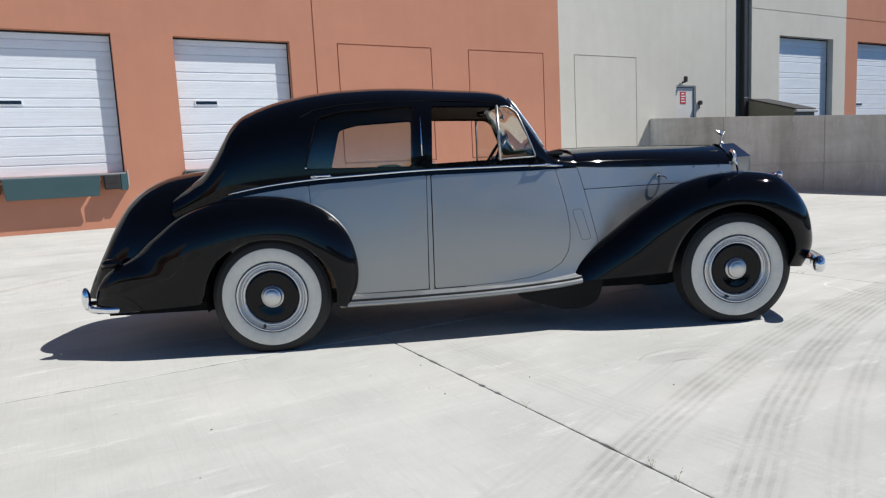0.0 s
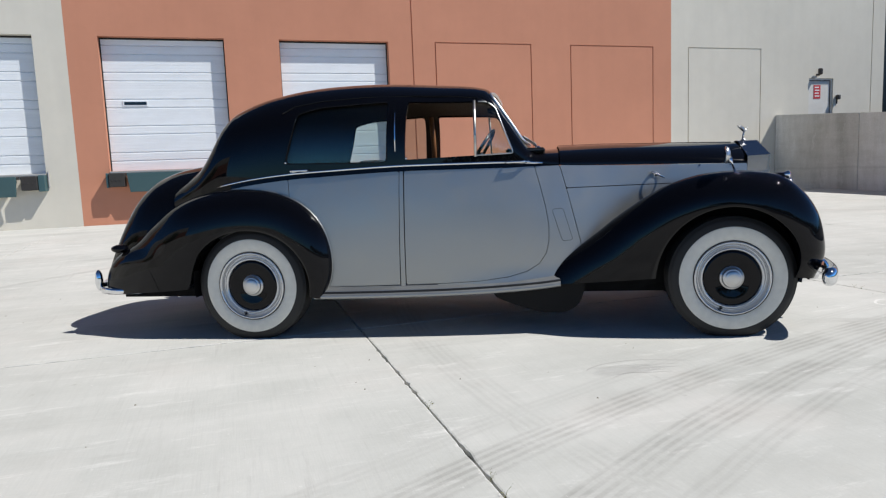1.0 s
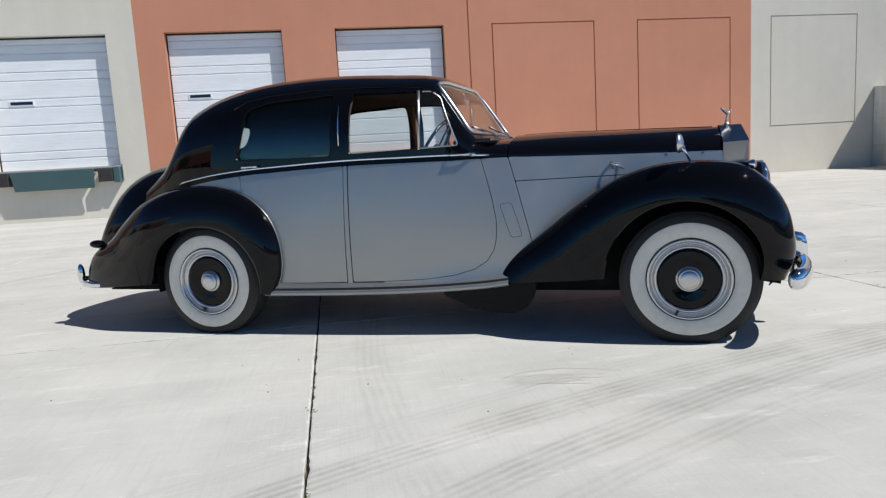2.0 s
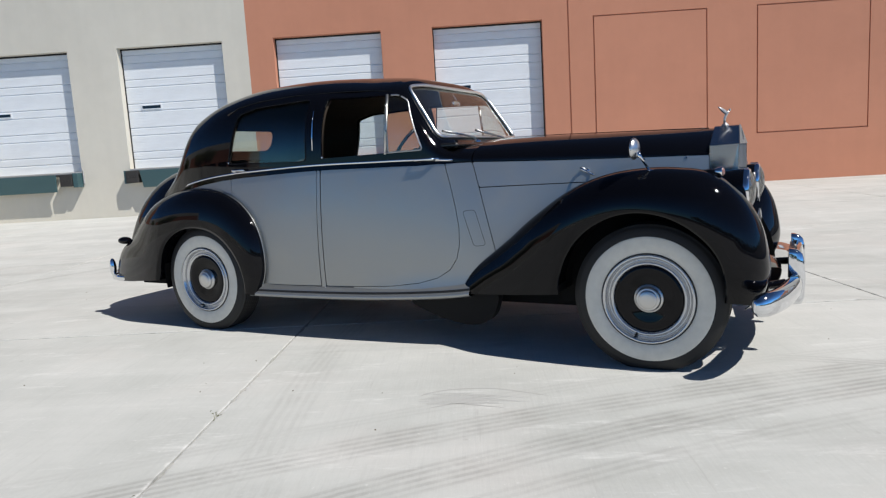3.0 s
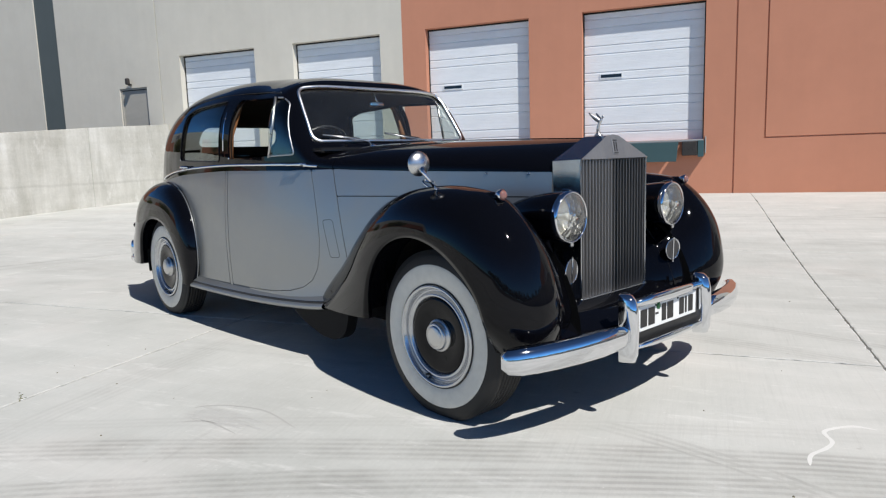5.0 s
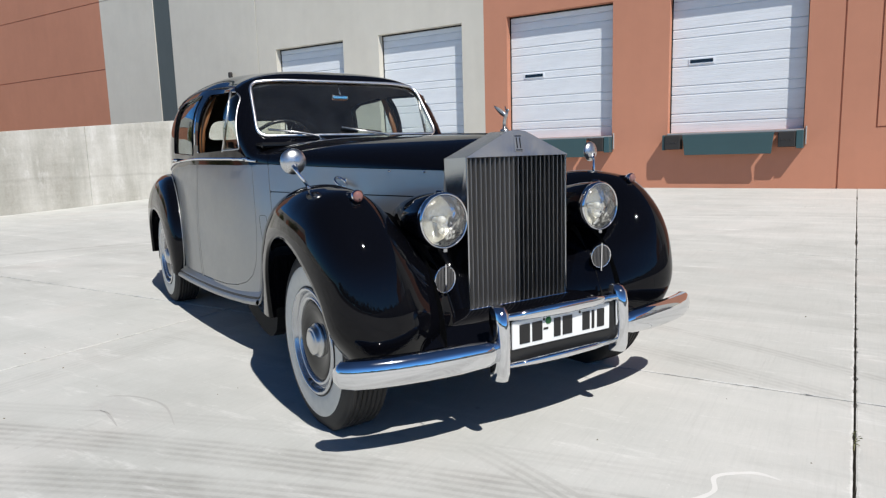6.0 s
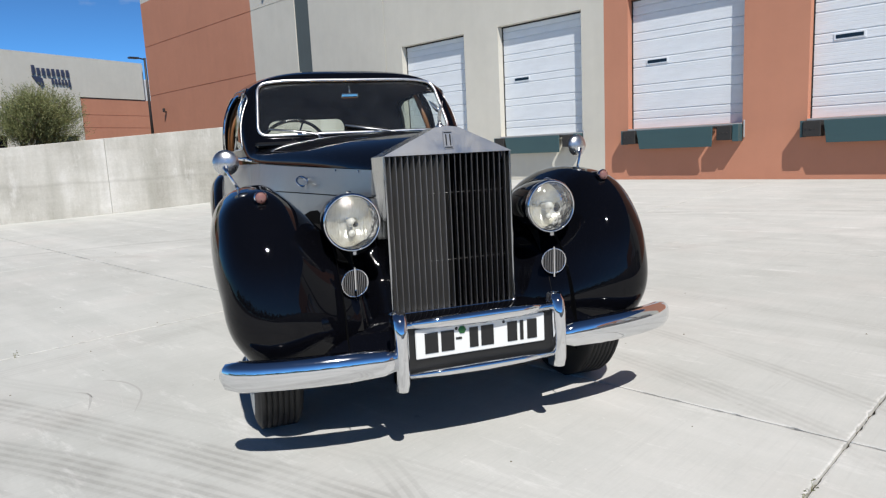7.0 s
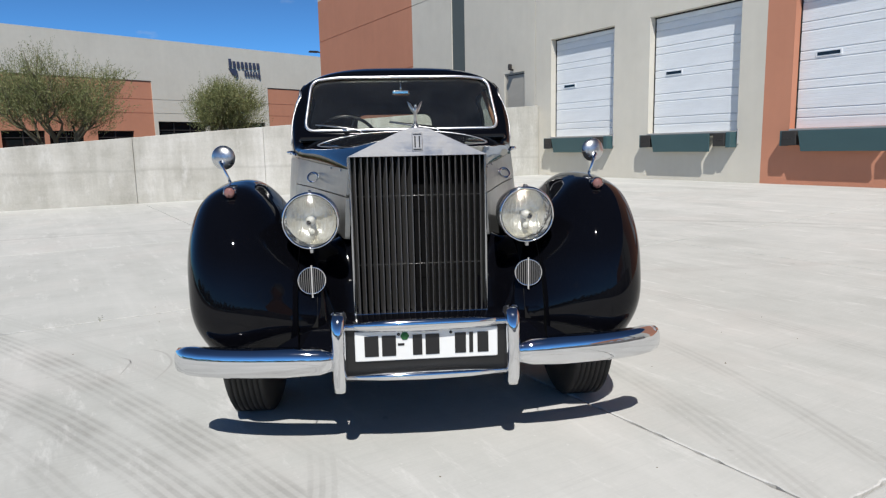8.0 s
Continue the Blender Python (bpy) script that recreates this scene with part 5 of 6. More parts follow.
for k in range(NS):
    y = 0.0240 * (k - 10)
    bm = bmesh.new()
    prof = [(-0.062, -0.0012), (-0.004, -0.0020), (0.0, -0.0013), (0.0014, 0.0), (0.0, 0.0013), (-0.004, 0.0020), (-0.062, 0.0012)]
    vs = [[bm.verts.new((RX - 0.004 + a, b, z)) for a, b in prof] for z in (0.478, 1.093)]
    for i in range(7):
        bm.faces.new((vs[0][i], vs[0][(i + 1) % 7], vs[1][(i + 1) % 7], vs[1][i]))
    lean = math.tan(radians(14 if y < 0 else -14 if y > 0 else 0))
    for v in bm.verts:
        v.co.y += y + (v.co.x - (RX - 0.004)) * lean
    part("slat", bm, SLAT_STEEL, radiator)
for z in (0.94, 0.67):
    put("tie_rod", mesh_of("tie_rod", *tube([(RX - 0.030, -0.252, z), (RX - 0.030, 0.252, z)], 0.0012, 6), SLAT_STEEL), radiator)
badge = box(0, 0.004, -0.020, 0.020, -0.036, 0.036, 0.002)
badge = part("badge", badge, BRUSHED, radiator, "small plain badge", False, Matrix.Translation((3.4115, 0, 1.146)) @ Matrix.Rotation(radians(-10.5), 4, "Y"))
for k in (-1, 1):
    part("bar", box(0.0035, 0.0055, k * 0.0085 - 0.0025, k * 0.0085 + 0.0025, -0.022, 0.022), PLATE_BLACK, badge)
    part("bar", box(0.0035, 0.0055, -0.016, 0.016, k * 0.029 - 0.002, k * 0.029 + 0.002), PLATE_BLACK, badge)


def mascot():
    """A small winged ornament that leans forward."""
    pvs = [lathe([(0.001, 0.0), (0.022, 0.0), (0.023, 0.005), (0.014, 0.010), (0.009, 0.020), (0.001, 0.022)], 16, "z")]
    pvs.append(tube([(-0.004, 0, 0.018), (-0.003, 0, 0.038), (0.002, 0, 0.056), (0.010, 0, 0.073), (0.021, 0, 0.088)], [0.0075, 0.0085, 0.0075, 0.0095, 0.0055], 12))
    pvs.append(ellipsoid((0.027, 0, 0.094), (0.0075, 0.0062, 0.0075), 12, 8))
    for s in (-1, 1):
        # swept blade from the shoulder back, up and out
        row, blades = [], []
        for k in range(7):
            t = k / 6
            c = Vector((0.014 - 0.052 * t, s * (0.006 + 0.026 * t), 0.076 + 0.040 * t ** 1.2))
            h = 0.0125 * math.sin(math.pi * (0.22 + 0.72 * t)) + 0.001
            row.append((c, h))
        for c, h in row:
            blades += [c + Vector((0, 0, h)), c + Vector((0.0, 0.0022 * s, 0)), c - Vector((0, 0, h * 1.2)), c - Vector((0.0, 0.0022 * s, 0))]
        f = [[4 * i + j, 4 * i + (j + 1) % 4, 4 * i + 4 + (j + 1) % 4, 4 * i + 4 + j] for i in range(6) for j in range(4)]
        f += [[3, 2, 1, 0], [24, 25, 26, 27]]
        pvs.append((np.array([tuple(v) for v in blades]), f))
    v, f = joined(*pvs)
    return put("mascot", mesh_of("mascot", v, f, HUB_CHROME), car, "small chrome winged mascot", pose(3.325, 0, 1.199) @ Matrix.Diagonal((0.88, 0.88, 0.9, 1)))


mascot()


# ---- lamps ----
def headlamp(s):
    lamp = put("headlamp", mesh_of("headlamp", *lathe([(0.112, 0.0), (0.121, -0.004), (0.124, -0.02), (0.123, -0.05), (0.117, -0.11), (0.104, -0.18), (0.08, -0.26), (0.045, -0.34), (0.002, -0.38)], 48, "x"), BLACK), car, "round headlamp in a black pod")
    lamp.matrix_basis = pose(3.472, s * 0.412, 0.860) @ Matrix.Diagonal((1, 0.87, 0.87, 1))
    put("rim", mesh_of("rim", *lathe([(0.124, -0.018), (0.1262, -0.008), (0.1248, 0.002), (0.1205, 0.008), (0.1165, 0.009), (0.114, 0.006)], 48, "x"), CHROME), lamp, "chrome lamp rim")
    put("reflector", mesh_of("reflector", *lathe([(0.112, 0.004), (0.098, -0.022), (0.07, -0.050), (0.04, -0.066), (0.012, -0.072), (0.001, -0.072)], 48, "x"), REFLECTOR), lamp, "bright reflector bowl")
    put("bulb", mesh_of("bulb", *joined(lathe([(0.0005, 0.004), (0.008, 0.003), (0.015, -0.002), (0.020, -0.012), (0.019, -0.024), (0.013, -0.036), (0.012, -0.07)], 24, "x"), moved(lathe([(0.0005, -0.004), (0.010, -0.006), (0.014, -0.014), (0.008, -0.03)], 20, "x"), Matrix.Translation((0, 0, -0.047)))), BULB_GLASS), lamp, "pale lamp bulb")
    ln = put("lens", mesh_of("lens", *turned(lathe([(0.113, 0.007), (0.09, 0.020), (0.06, 0.030), (0.03, 0.035), (0.001, 0.036), (0.001, 0.033), (0.03, 0.032), (0.06, 0.027), (0.09, 0.017), (0.112, 0.004)], 48, "x")), LENS), lamp, "clear domed lens")
    ln.visible_shadow = False
    part("catch", box(-0.012, 0.010, -0.010, 0.010, -0.141, -0.118, 0.004), STEEL, lamp)
    part("peak", box(-0.045, 0.0, -0.006, 0.006, 0.118, 0.133, 0.003), CHROME, lamp)
    # horn grille below
    horn_ = put("horn_grille", mesh_of("horn_grille", *lathe([(0.050, 0.0), (0.0535, 0.0), (0.0545, 0.004), (0.052, 0.007), (0.049, 0.004)], 36, "x"), CHROME), car, "round chrome horn grille")
    horn_.matrix_basis = pose(3.474, s * 0.418, 0.634, 0, 2, -9 * s)
    put("backing", mesh_of("backing", *lathe([(0.05, 0.001), (0.03, -0.002), (0.001, -0.002)], 30, "x"), DARK), horn_)
    for k in range(-6, 7):
        y = k * 0.0075
        h = math.sqrt(0.049**2 - y**2)
        part("bar", box(0.0, 0.005 if k else 0.009, y - (0.0013 if k else 0.0028), y + (0.0013 if k else 0.0028), -h if k else -0.066, h if k else 0.060), SLAT_STEEL if k else CHROME, horn_)


for s in (-1, 1):
    headlamp(s)
    ind = put("indicator", mesh_of("indicator", *lathe([(0.016, -0.03), (0.022, -0.018), (0.0245, -0.006), (0.0245, -0.002), (0.0215, 0.002)], 24, "x"), CHROME), car, "chrome marker lamp on the wing")
    ind.matrix_basis = pose(3.380, s * 0.722, 0.968)
    put("pod", mesh_of("pod", *ellipsoid((-0.062, 0, -0.008), (0.075, 0.0225, 0.022), 20, 12), BLACK), ind, "black streamlined lamp pod")
    put("lens", mesh_of("lens", *ellipsoid((0.000, 0, 0), (0.013, 0.0205, 0.0205), 20, 12), PINK), ind, "pink lens")
    # round mirror on a stalk
    mir = put("wing_mirror", mesh_of("wing_mirror", *turned(lathe([(0.002, 0.024), (0.02, 0.022), (0.04, 0.014), (0.050, 0.004), (0.0525, -0.003), (0.050, -0.006), (0.001, -0.006)], 36, "x")), DULL_CHROME), car, "round chrome wing mirror on a stalk")
    mir.matrix_basis = pose(3.0, s * 0.822, 1.098, 0, 0, 9 * s)
    put("glass", mesh_of("glass", *lathe([(0.0485, -0.0058), (0.0475, -0.0072), (0.03, -0.0074), (0.001, -0.0074)], 36, "x"), MIRROR), mir, "mirror glass")
    put("stalk", mesh_of("stalk", *tube([(0.016, 0, -0.018), (0.03, s * -0.01, -0.045), (0.058, s * -0.05, -0.112)], [0.015, 0.006, 0.007], 8), CHROME), mir)
    put("foot", mesh_of("foot", *ellipsoid((0.060, s * -0.053, -0.114), (0.022, 0.019, 0.013), 14, 8), CHROME), mir)
    loop = tube([(0.038 * math.cos(a), 0.029 + 0.025 * math.sin(a), -0.020 * math.cos(a)) for a in np.linspace(0, 2 * math.pi, 28, endpoint=False)], [0.0050 + 0.0022 * max(-math.cos(a), 0) for a in np.linspace(0, 2 * math.pi, 28, endpoint=False)], 8, True)
    boss = moved(lathe([(0.001, 0.0), (0.015, 0.0), (0.013, 0.006), (0.001, 0.009)], 16, "y"), Matrix.Translation((-0.010, 0, 0.004)))
    sidel = put("bonnet_handle", mesh_of("bonnet_handle", *joined(loop, boss), CHROME), car, "chrome bonnet side handle")
    sidel.matrix_basis = Matrix.Translation((2.67, s * (float(side_w(2.67, 0.99)) + 0.002), 0.990)) @ Matrix.Diagonal((1, s, 1, 1))

# ---- bumpers ----
def bumper_bar(path, h, d, n=14):
    """A rounded bar along (x, y, z) points, taller than deep."""
    verts, faces = [], []
    k = len(path)
    for i, p in enumerate(path):
        a, b = Vector(path[max(i - 1, 0)]), Vector(path[min(i + 1, k - 1)])
        t = (b - a).normalized()
        out = Vector((t.y, -t.x, 0)).normalized()
        e = 1.0 if 1 < i < k - 2 else (0.88 if i in (1, k - 2) else 0.45)
        for j in range(n):
            q = 2 * math.pi * j / n
            verts.append(Vector(p) + out * (d * e * math.copysign(abs(math.cos(q)) ** 0.8, math.cos(q))) + Vector((0, 0, h * e * math.copysign(abs(math.sin(q)) ** 0.8, math.sin(q)))))
    for i in range(k - 1):
        for j in range(n):
            faces.append([i * n + j, (i + 1) * n + j, (i + 1) * n + (j + 1) % n, i * n + (j + 1) % n])
    faces += [list(range(n)), list(reversed(range((k - 1) * n, k * n)))]
    return np.array([tuple(v) for v in verts]), [list(reversed(f)) for f in faces]


front = part("front_bumper", bmesh.new(), CHROME, car, "chrome front bumper with overriders")
for s in (-1, 1):
    pts = [(3.690, 0.30, 0.386), (3.686, 0.38, 0.386), (3.674, 0.50, 0.385), (3.655, 0.62, 0.383), (3.630, 0.72, 0.381), (3.602, 0.80, 0.379), (3.575, 0.855, 0.378), (3.546, 0.896, 0.377), (3.530, 0.914, 0.377)]
    pv = bumper_bar([(x, y, z - 0.006) for x, y, z in pts], 0.055, 0.038)
    pv = pv if s > 0 else flipped(pv)
    put("bar", mesh_of("bar", *pv, CHROME), front, "chrome bumper bar")
    ov = bmesh.new()
    prof = [(0.262, 3.672, 0.020), (0.268, 3.715, 0.026), (0.30, 3.727, 0.028), (0.40, 3.731, 0.029), (0.48, 3.727, 0.030), (0.525, 3.716, 0.030), (0.545, 3.695, 0.027), (0.551, 3.672, 0.02)]
    n = 12
    rows_ = []
    for z, x, w in prof:
        row = []
        for j in range(n):
            q = -math.pi / 2 + math.pi * j / (n - 1)
            row.append(ov.verts.new((3.655 + (x - 3.655) * max(math.cos(q), 0) ** 0.55, s * 0.312 + w * math.sin(q), z)))
        rows_.append(row)
    for i in range(len(rows_) - 1):
        for j in range(n - 1):
            ov.faces.new((rows_[i][j], rows_[i][j + 1], rows_[i + 1][j + 1], rows_[i + 1][j]))
    ov.faces.new(list(reversed(rows_[0])))
    ov.faces.new(rows_[-1])
    bmesh.ops.recalc_face_normals(ov, faces=ov.faces[:])
    part("overrider", ov, CHROME, front, "tall chrome overrider", True)
    put("bracket", mesh_of("bracket", *tube([(3.64, s * 0.36, 0.38), (3.5, s * 0.42, 0.36), (3.3, s * 0.42, 0.33)], 0.022, 8), BLACK), front, "black bumper iron")
for z, h in ((0.503, 0.024), (0.318, 0.016)):
    put("rail", mesh_of("rail", *bumper_bar([(3.69, -0.30, z), (3.697, -0.15, z), (3.70, 0, z), (3.697, 0.15, z), (3.69, 0.30, z)], h, 0.018), CHROME), front, "chrome rail between the overriders")
part("backing", box(3.650, 3.674, -0.30, 0.30, 0.298, 0.505), PLATE_BLACK, front, "black plate backing")
plate = part("number_plate", box(3.676, 3.684, -0.256, 0.258, 0.371, 0.481, 0.003), PLATE_WHITE, front, "white number plate with plain black bars")
for y0, w in ((-0.222, 0.050), (-0.160, 0.050), (-0.050, 0.034), (-0.004, 0.050), (0.102, 0.040), (0.154, 0.014), (0.184, 0.040)):
    part("bar", box(3.6835, 3.6865, y0, y0 + w, 0.389, 0.464), PLATE_BLACK, plate)
part("bar", box(3.6835, 3.6865, -0.103, -0.080, 0.426, 0.434), PLATE_BLACK, plate)
for y in (-0.10, 0.088):
    put("screw", mesh_of("screw", *lathe([(0.0005, 0.003), (0.005, 0.0025), (0.006, 0.0)], 8, "x"), PLATE_BLACK), plate, "", pose(3.684, y, 0.467))
put("seal_disc", mesh_of("seal_disc", *lathe([(0.0005, 0.003), (0.015, 0.003), (0.016, 0.0)], 6, "x"), PLATE_GREEN), plate, "small green disc", pose(3.684, -0.078, 0.460))

# front apron under the radiator
def apron_surface(u, v):
    """Swept from the radiator foot out towards the bumper, then rolled under."""
    a = np.clip(v / 0.7, 0, 1)
    b = np.clip((v - 0.7) / 0.3, 0, 1)
    reach = 0.205 - 0.09 * (u / 0.62) ** 2
    x = 3.405 + reach * a ** 0.8 - 0.05 * b ** 2
    return np.stack([x, u, 0.474 - 0.095 * a ** 1.6 - 0.085 * b], -1)


put("front_apron", mesh_of("front_apron", *carve(apron_surface, np.linspace(-0.62, 0.62, 44), np.linspace(0, 1, 24), None, 0.006), BLACK), car, "black apron below the radiator")
put("valance", mesh_of("valance", *carve(lambda u, v: np.stack([3.30 + 0.12 * v, u, 0.47 + 0 * u], -1), np.linspace(-0.62, 0.62, 20), np.linspace(0, 1, 4), None, 0.01), BLACK), car)

rear = part("rear_bumper", bmesh.new(), CHROME, car, "chrome rear bumper with overriders")
pts = [(-0.84, -0.735, 0.318), (-0.88, -0.735, 0.318), (-1.06, -0.735, 0.318), (-1.17, -0.705, 0.322), (-1.25, -0.62, 0.33), (-1.335, -0.42, 0.338), (-1.36, -0.2, 0.339), (-1.365, 0.0, 0.34), (-1.36, 0.2, 0.339), (-1.335, 0.42, 0.338), (-1.25, 0.62, 0.33), (-1.17, 0.705, 0.322), (-1.06, 0.735, 0.318), (-0.88, 0.735, 0.318), (-0.84, 0.735, 0.318)]
put("bar", mesh_of("bar", *turned(bumper_bar(pts, 0.022, 0.016)), CHROME), rear)
for s in (-1, 1):
    put("overrider", mesh_of("overrider", *ellipsoid((-1.225, s * 0.67, 0.39), (0.028, 0.026, 0.075), 16, 12), CHROME), rear)
    put("bracket", mesh_of("bracket", *tube([(-1.27, s * 0.60, 0.345), (-1.0, s * 0.40, 0.33)], 0.016, 8), BLACK), rear)

# ---- cabin ----
part("floor", box(0.0, 1.98, -0.66, 0.66, 0.34, 0.37), CARPET, car, "dark carpet floor")
part("firewall", box(1.96, 1.99, -0.58, 0.58, 0.36, 1.12), CARPET, car)
part("dashboard", box(1.70, 1.84, -0.60, 0.60, 1.02, 1.19, 0.03, None, 2), WOOD, car, "polished walnut dashboard")
part("dash_top", box(1.70, 1.95, -0.62, 0.62, 1.165, 1.196, 0.012), BAKELITE, car, "black dash top")


def seat(x0, x1, zt, label):
    s = part("seat", box(x0, x1, -0.62, 0.62, 0.40, 0.66, 0.06, None, 3), LEATHER, car, label, True)
    bm_ = box(x0 - 0.16, x0 + 0.05, -0.62, 0.62, 0.5, zt, 0.06, None, 3)
    for v in bm_.verts:
        v.co.x -= (v.co.z - 0.5) * 0.22
    part("backrest", bm_, LEATHER, s, "", True)
    return s


seat(0.98, 1.42, 1.16, "tan leather front bench seat")
seat(0.10, 0.58, 1.12, "tan leather rear bench seat")
both_sides("door_trim", carve(side_surface(-0.035), np.linspace(0.2, 1.95, 60), np.linspace(0.38, 1.085, 24), None, 0.0), LEATHER, "tan leather door trim")
both_sides("door_cap", tube([(x, -(float(side_w(x, 1.09)) - 0.045), 1.095) for x in np.linspace(0.25, 1.72, 20)], 0.022, 8), WOOD, "walnut door capping")
both_sides("centre_pillar", tube([(1.02, -(0.735), 1.08), (1.02, -0.715, 1.3), (1.02, -0.63, 1.52)], 0.022, 8), LEATHER)
wheel_m = Matrix.Translation((1.50, -0.36, 1.155)) @ Matrix.Rotation(radians(-58), 4, "Y")
ring = [(0.205 * math.cos(a), 0.205 * math.sin(a), 0) for a in np.linspace(0, 2 * math.pi, 40, endpoint=False)]
sw = put("steering_wheel", mesh_of("steering_wheel", *tube(ring, 0.011, 8, True), BAKELITE), car, "thin black steering wheel", wheel_m)
for a in (0.3, 2.84, 4.71):
    put("spoke", mesh_of("spoke", *tube([(0, 0, -0.02), (0.2 * math.cos(a), 0.2 * math.sin(a), 0)], 0.006, 6), BAKELITE), sw)
put("column", mesh_of("column", *tube([(0, 0, 0.0), (0, 0, -0.5)], 0.022, 10), BAKELITE), sw)
put("hub", mesh_of("hub", *ellipsoid((0, 0, -0.005), (0.04, 0.04, 0.018), 16, 8), CHROME), sw)
im = put("rear_view_mirror", mesh_of("rear_view_mirror", *tube([(1.60, 0, 1.555), (1.63, 0, 1.515), (1.645, 0, 1.485)], 0.005, 6), CHROME), car, "chrome rear view mirror")
part("mirror_head", box(1.625, 1.648, -0.055, 0.055, 1.455, 1.487, 0.01, None, 2), CHROME, im)
for y0, y1, z1 in ((-0.24, -0.53, 1.272), (0.23, -0.08, 1.282)):
    arm = [(1.90, y0, 1.20), (1.885, y0 - 0.02, 1.232), (screen_x((y0 + y1) / 2, 1.255) + 0.028, (y0 + y1) / 2, 1.255), (screen_x(y1, z1) + 0.02, y1, z1)]
    wp = put("wiper", mesh_of("wiper", *tube(arm, [0.007, 0.007, 0.005, 0.004], 6), HUB_CHROME), car, "chrome wiper on the scuttle")
    blade = [(screen_x(y0 + (y1 - y0) * k / 6 * 1.0, 1.243 + (z1 - 1.243) * k / 6) + 0.013, y0 + (y1 - y0) * k / 6, 1.243 + (z1 - 1.243) * k / 6) for k in range(1, 7)]
    put("blade", mesh_of("blade", *tube(blade, 0.007, 6), RUBBER), wp, "black wiper blade")
    put("spindle", mesh_of("spindle", *ellipsoid((1.902, y0, 1.202), (0.022, 0.02, 0.016), 12, 8), CHROME), wp)
put("screen_washer", mesh_of("screen_washer", *ellipsoid((1.535, -0.06, 1.615), (0.02, 0.012, 0.008), 10, 6), CHROME), car)

# ---- the building across the road ----
FAR_M = Matrix.Translation((-45, 1, 0)) @ Matrix.Rotation(math.atan2(23, -7), 4, "Z")  # local x runs along the face, -y looks back at the car
far_b = empty("office_building", FAR_M, "long tan and terracotta office building behind desert trees", "building")


def far_wall(name, mat, x0, x1, z0, z1, y=0.0, thick=0.5, holes=(), grooves=(), label=""):
    return put(name, mesh_of(name, *cell_wall(x0, x1, z0, z1, y, thick, holes, grooves), mat, smooth=False), far_b, label)


lvl = [(-100, 100, 5.0, 5.04, 0.03), (-100, 100, 4.0, 4.04, 0.03)]
far_wall("upper_wall", TAN, -9.6, 25.3, 6.36, 9.35, 0.0, 0.5, (), (), "tan upper wall")
low_holes = [(x, x + 2.55, 0.9, 2.72) for x in (-9.5, -6.6, -3.4, -0.6, 5.3)]
low_holes += [(2.2, 4.4, 0.9, 2.72)]
far_wall("lower_wall", TERRACOTTA, -9.6, 9.4, 0.0, 6.36, 0.06, 0.5, low_holes, lvl + [(x, x + 0.04, 0, 10, 0.03) for x in (-6.4, 1.6)], "terracotta lower wall")
far_wall("lower_wall", TAN, 9.4, 19.4, 0.0, 6.36, 0.0, 0.5, [(9.7, 13.6, 0.9, 3.42), (15.6, 19.0, 0.9, 3.42)], lvl, "tan lower wall")
far_wall("lower_wall", TERRACOTTA, 19.4, 27.5, 0.0, 6.3, 0.06, 0.5, (), lvl, "terracotta lower wall")
for h in low_holes + [(9.7, 13.6, 0.9, 3.42), (15.6, 19.0, 0.9, 3.42)]:
    w = part("window", box(h[0], h[1], 0.30, 0.34, h[2], h[3]), DARK_GLASS, far_b, "dark tinted window")
    n = max(2, round((h[1] - h[0]) / 1.3))
    fr = bmesh.new()
    for k in range(n + 1):
        xx = h[0] + (h[1] - h[0]) * k / n
        box(max(xx - 0.04, h[0]), min(xx + 0.04, h[1]), 0.24, 0.30, h[2], h[3], 0, fr)
    for zz in (h[2] + 0.04, h[3] - 0.04, h[2] + 0.75 * (h[3] - h[2])):
        box(h[0], h[1], 0.245, 0.30, zz - 0.03, zz + 0.03, 0, fr)
    part("window_frame", fr, BRONZE, w)
part("roof", box(-9.1, 25.3, 0.5, 30, 8.6, 8.8), FAR_WHITE, far_b)
part("side_wall", box(-9.6, -9.1, 0.5, 30, 0, 9.35), TAN, far_b)
part("side_wall", box(25.3, 25.8, 0.5, 30, 0, 9.35), TAN, far_b)
part("coping", box(-9.65, 25.4, -0.004, 0.56, 9.35, 9.38), FAR_WHITE, far_b)
tagged(part("far_white_building", box(0, 14, 0, 20, 0, 9.0, 0.05), FAR_WHITE, None, "", False, Matrix.Translation((-60, 27.5, 0)) @ Matrix.Rotation(math.atan2(23, -7), 4, "Z")), "plain white building far behind the road", "building")

SIGN_BLUE = Mat("sign_blue_grey", (0.045, 0.055, 0.10), 0.5).m
sign = empty("wall_sign", FAR_M @ Matrix.Translation((15.8, -0.02, 6.85)), "dark blue sign of plain raised bars on the far building", "sign")
for k in range(8):
    part("bar", box(0.05 + 0.37 * k, 0.05 + 0.37 * k + 0.21, -0.10, 0.0, 0.95, 1.45 if k else 1.62, 0.01), SIGN_BLUE, sign)
for k in range(6):
    part("bar", box(1.45 + 0.26 * k, 1.45 + 0.26 * k + 0.14, -0.10, 0.0, 0.22 if k == 5 else 0.35, 0.72 if k else 0.80, 0.01), SIGN_BLUE, sign)
bm = bmesh.new()
prof = [(0.0, 0.86), (0.5, 0.84), (0.78, 0.70), (0.80, 0.30), (0.62, 0.08), (0.42, 0.34), (0.22, 0.52)]
lo = [bm.verts.new((x, -0.08, z)) for x, z in prof]
hi = [bm.verts.new((x, 0.0, z)) for x, z in prof]
bm.faces.new(lo)
bm.faces.new(list(reversed(hi)))
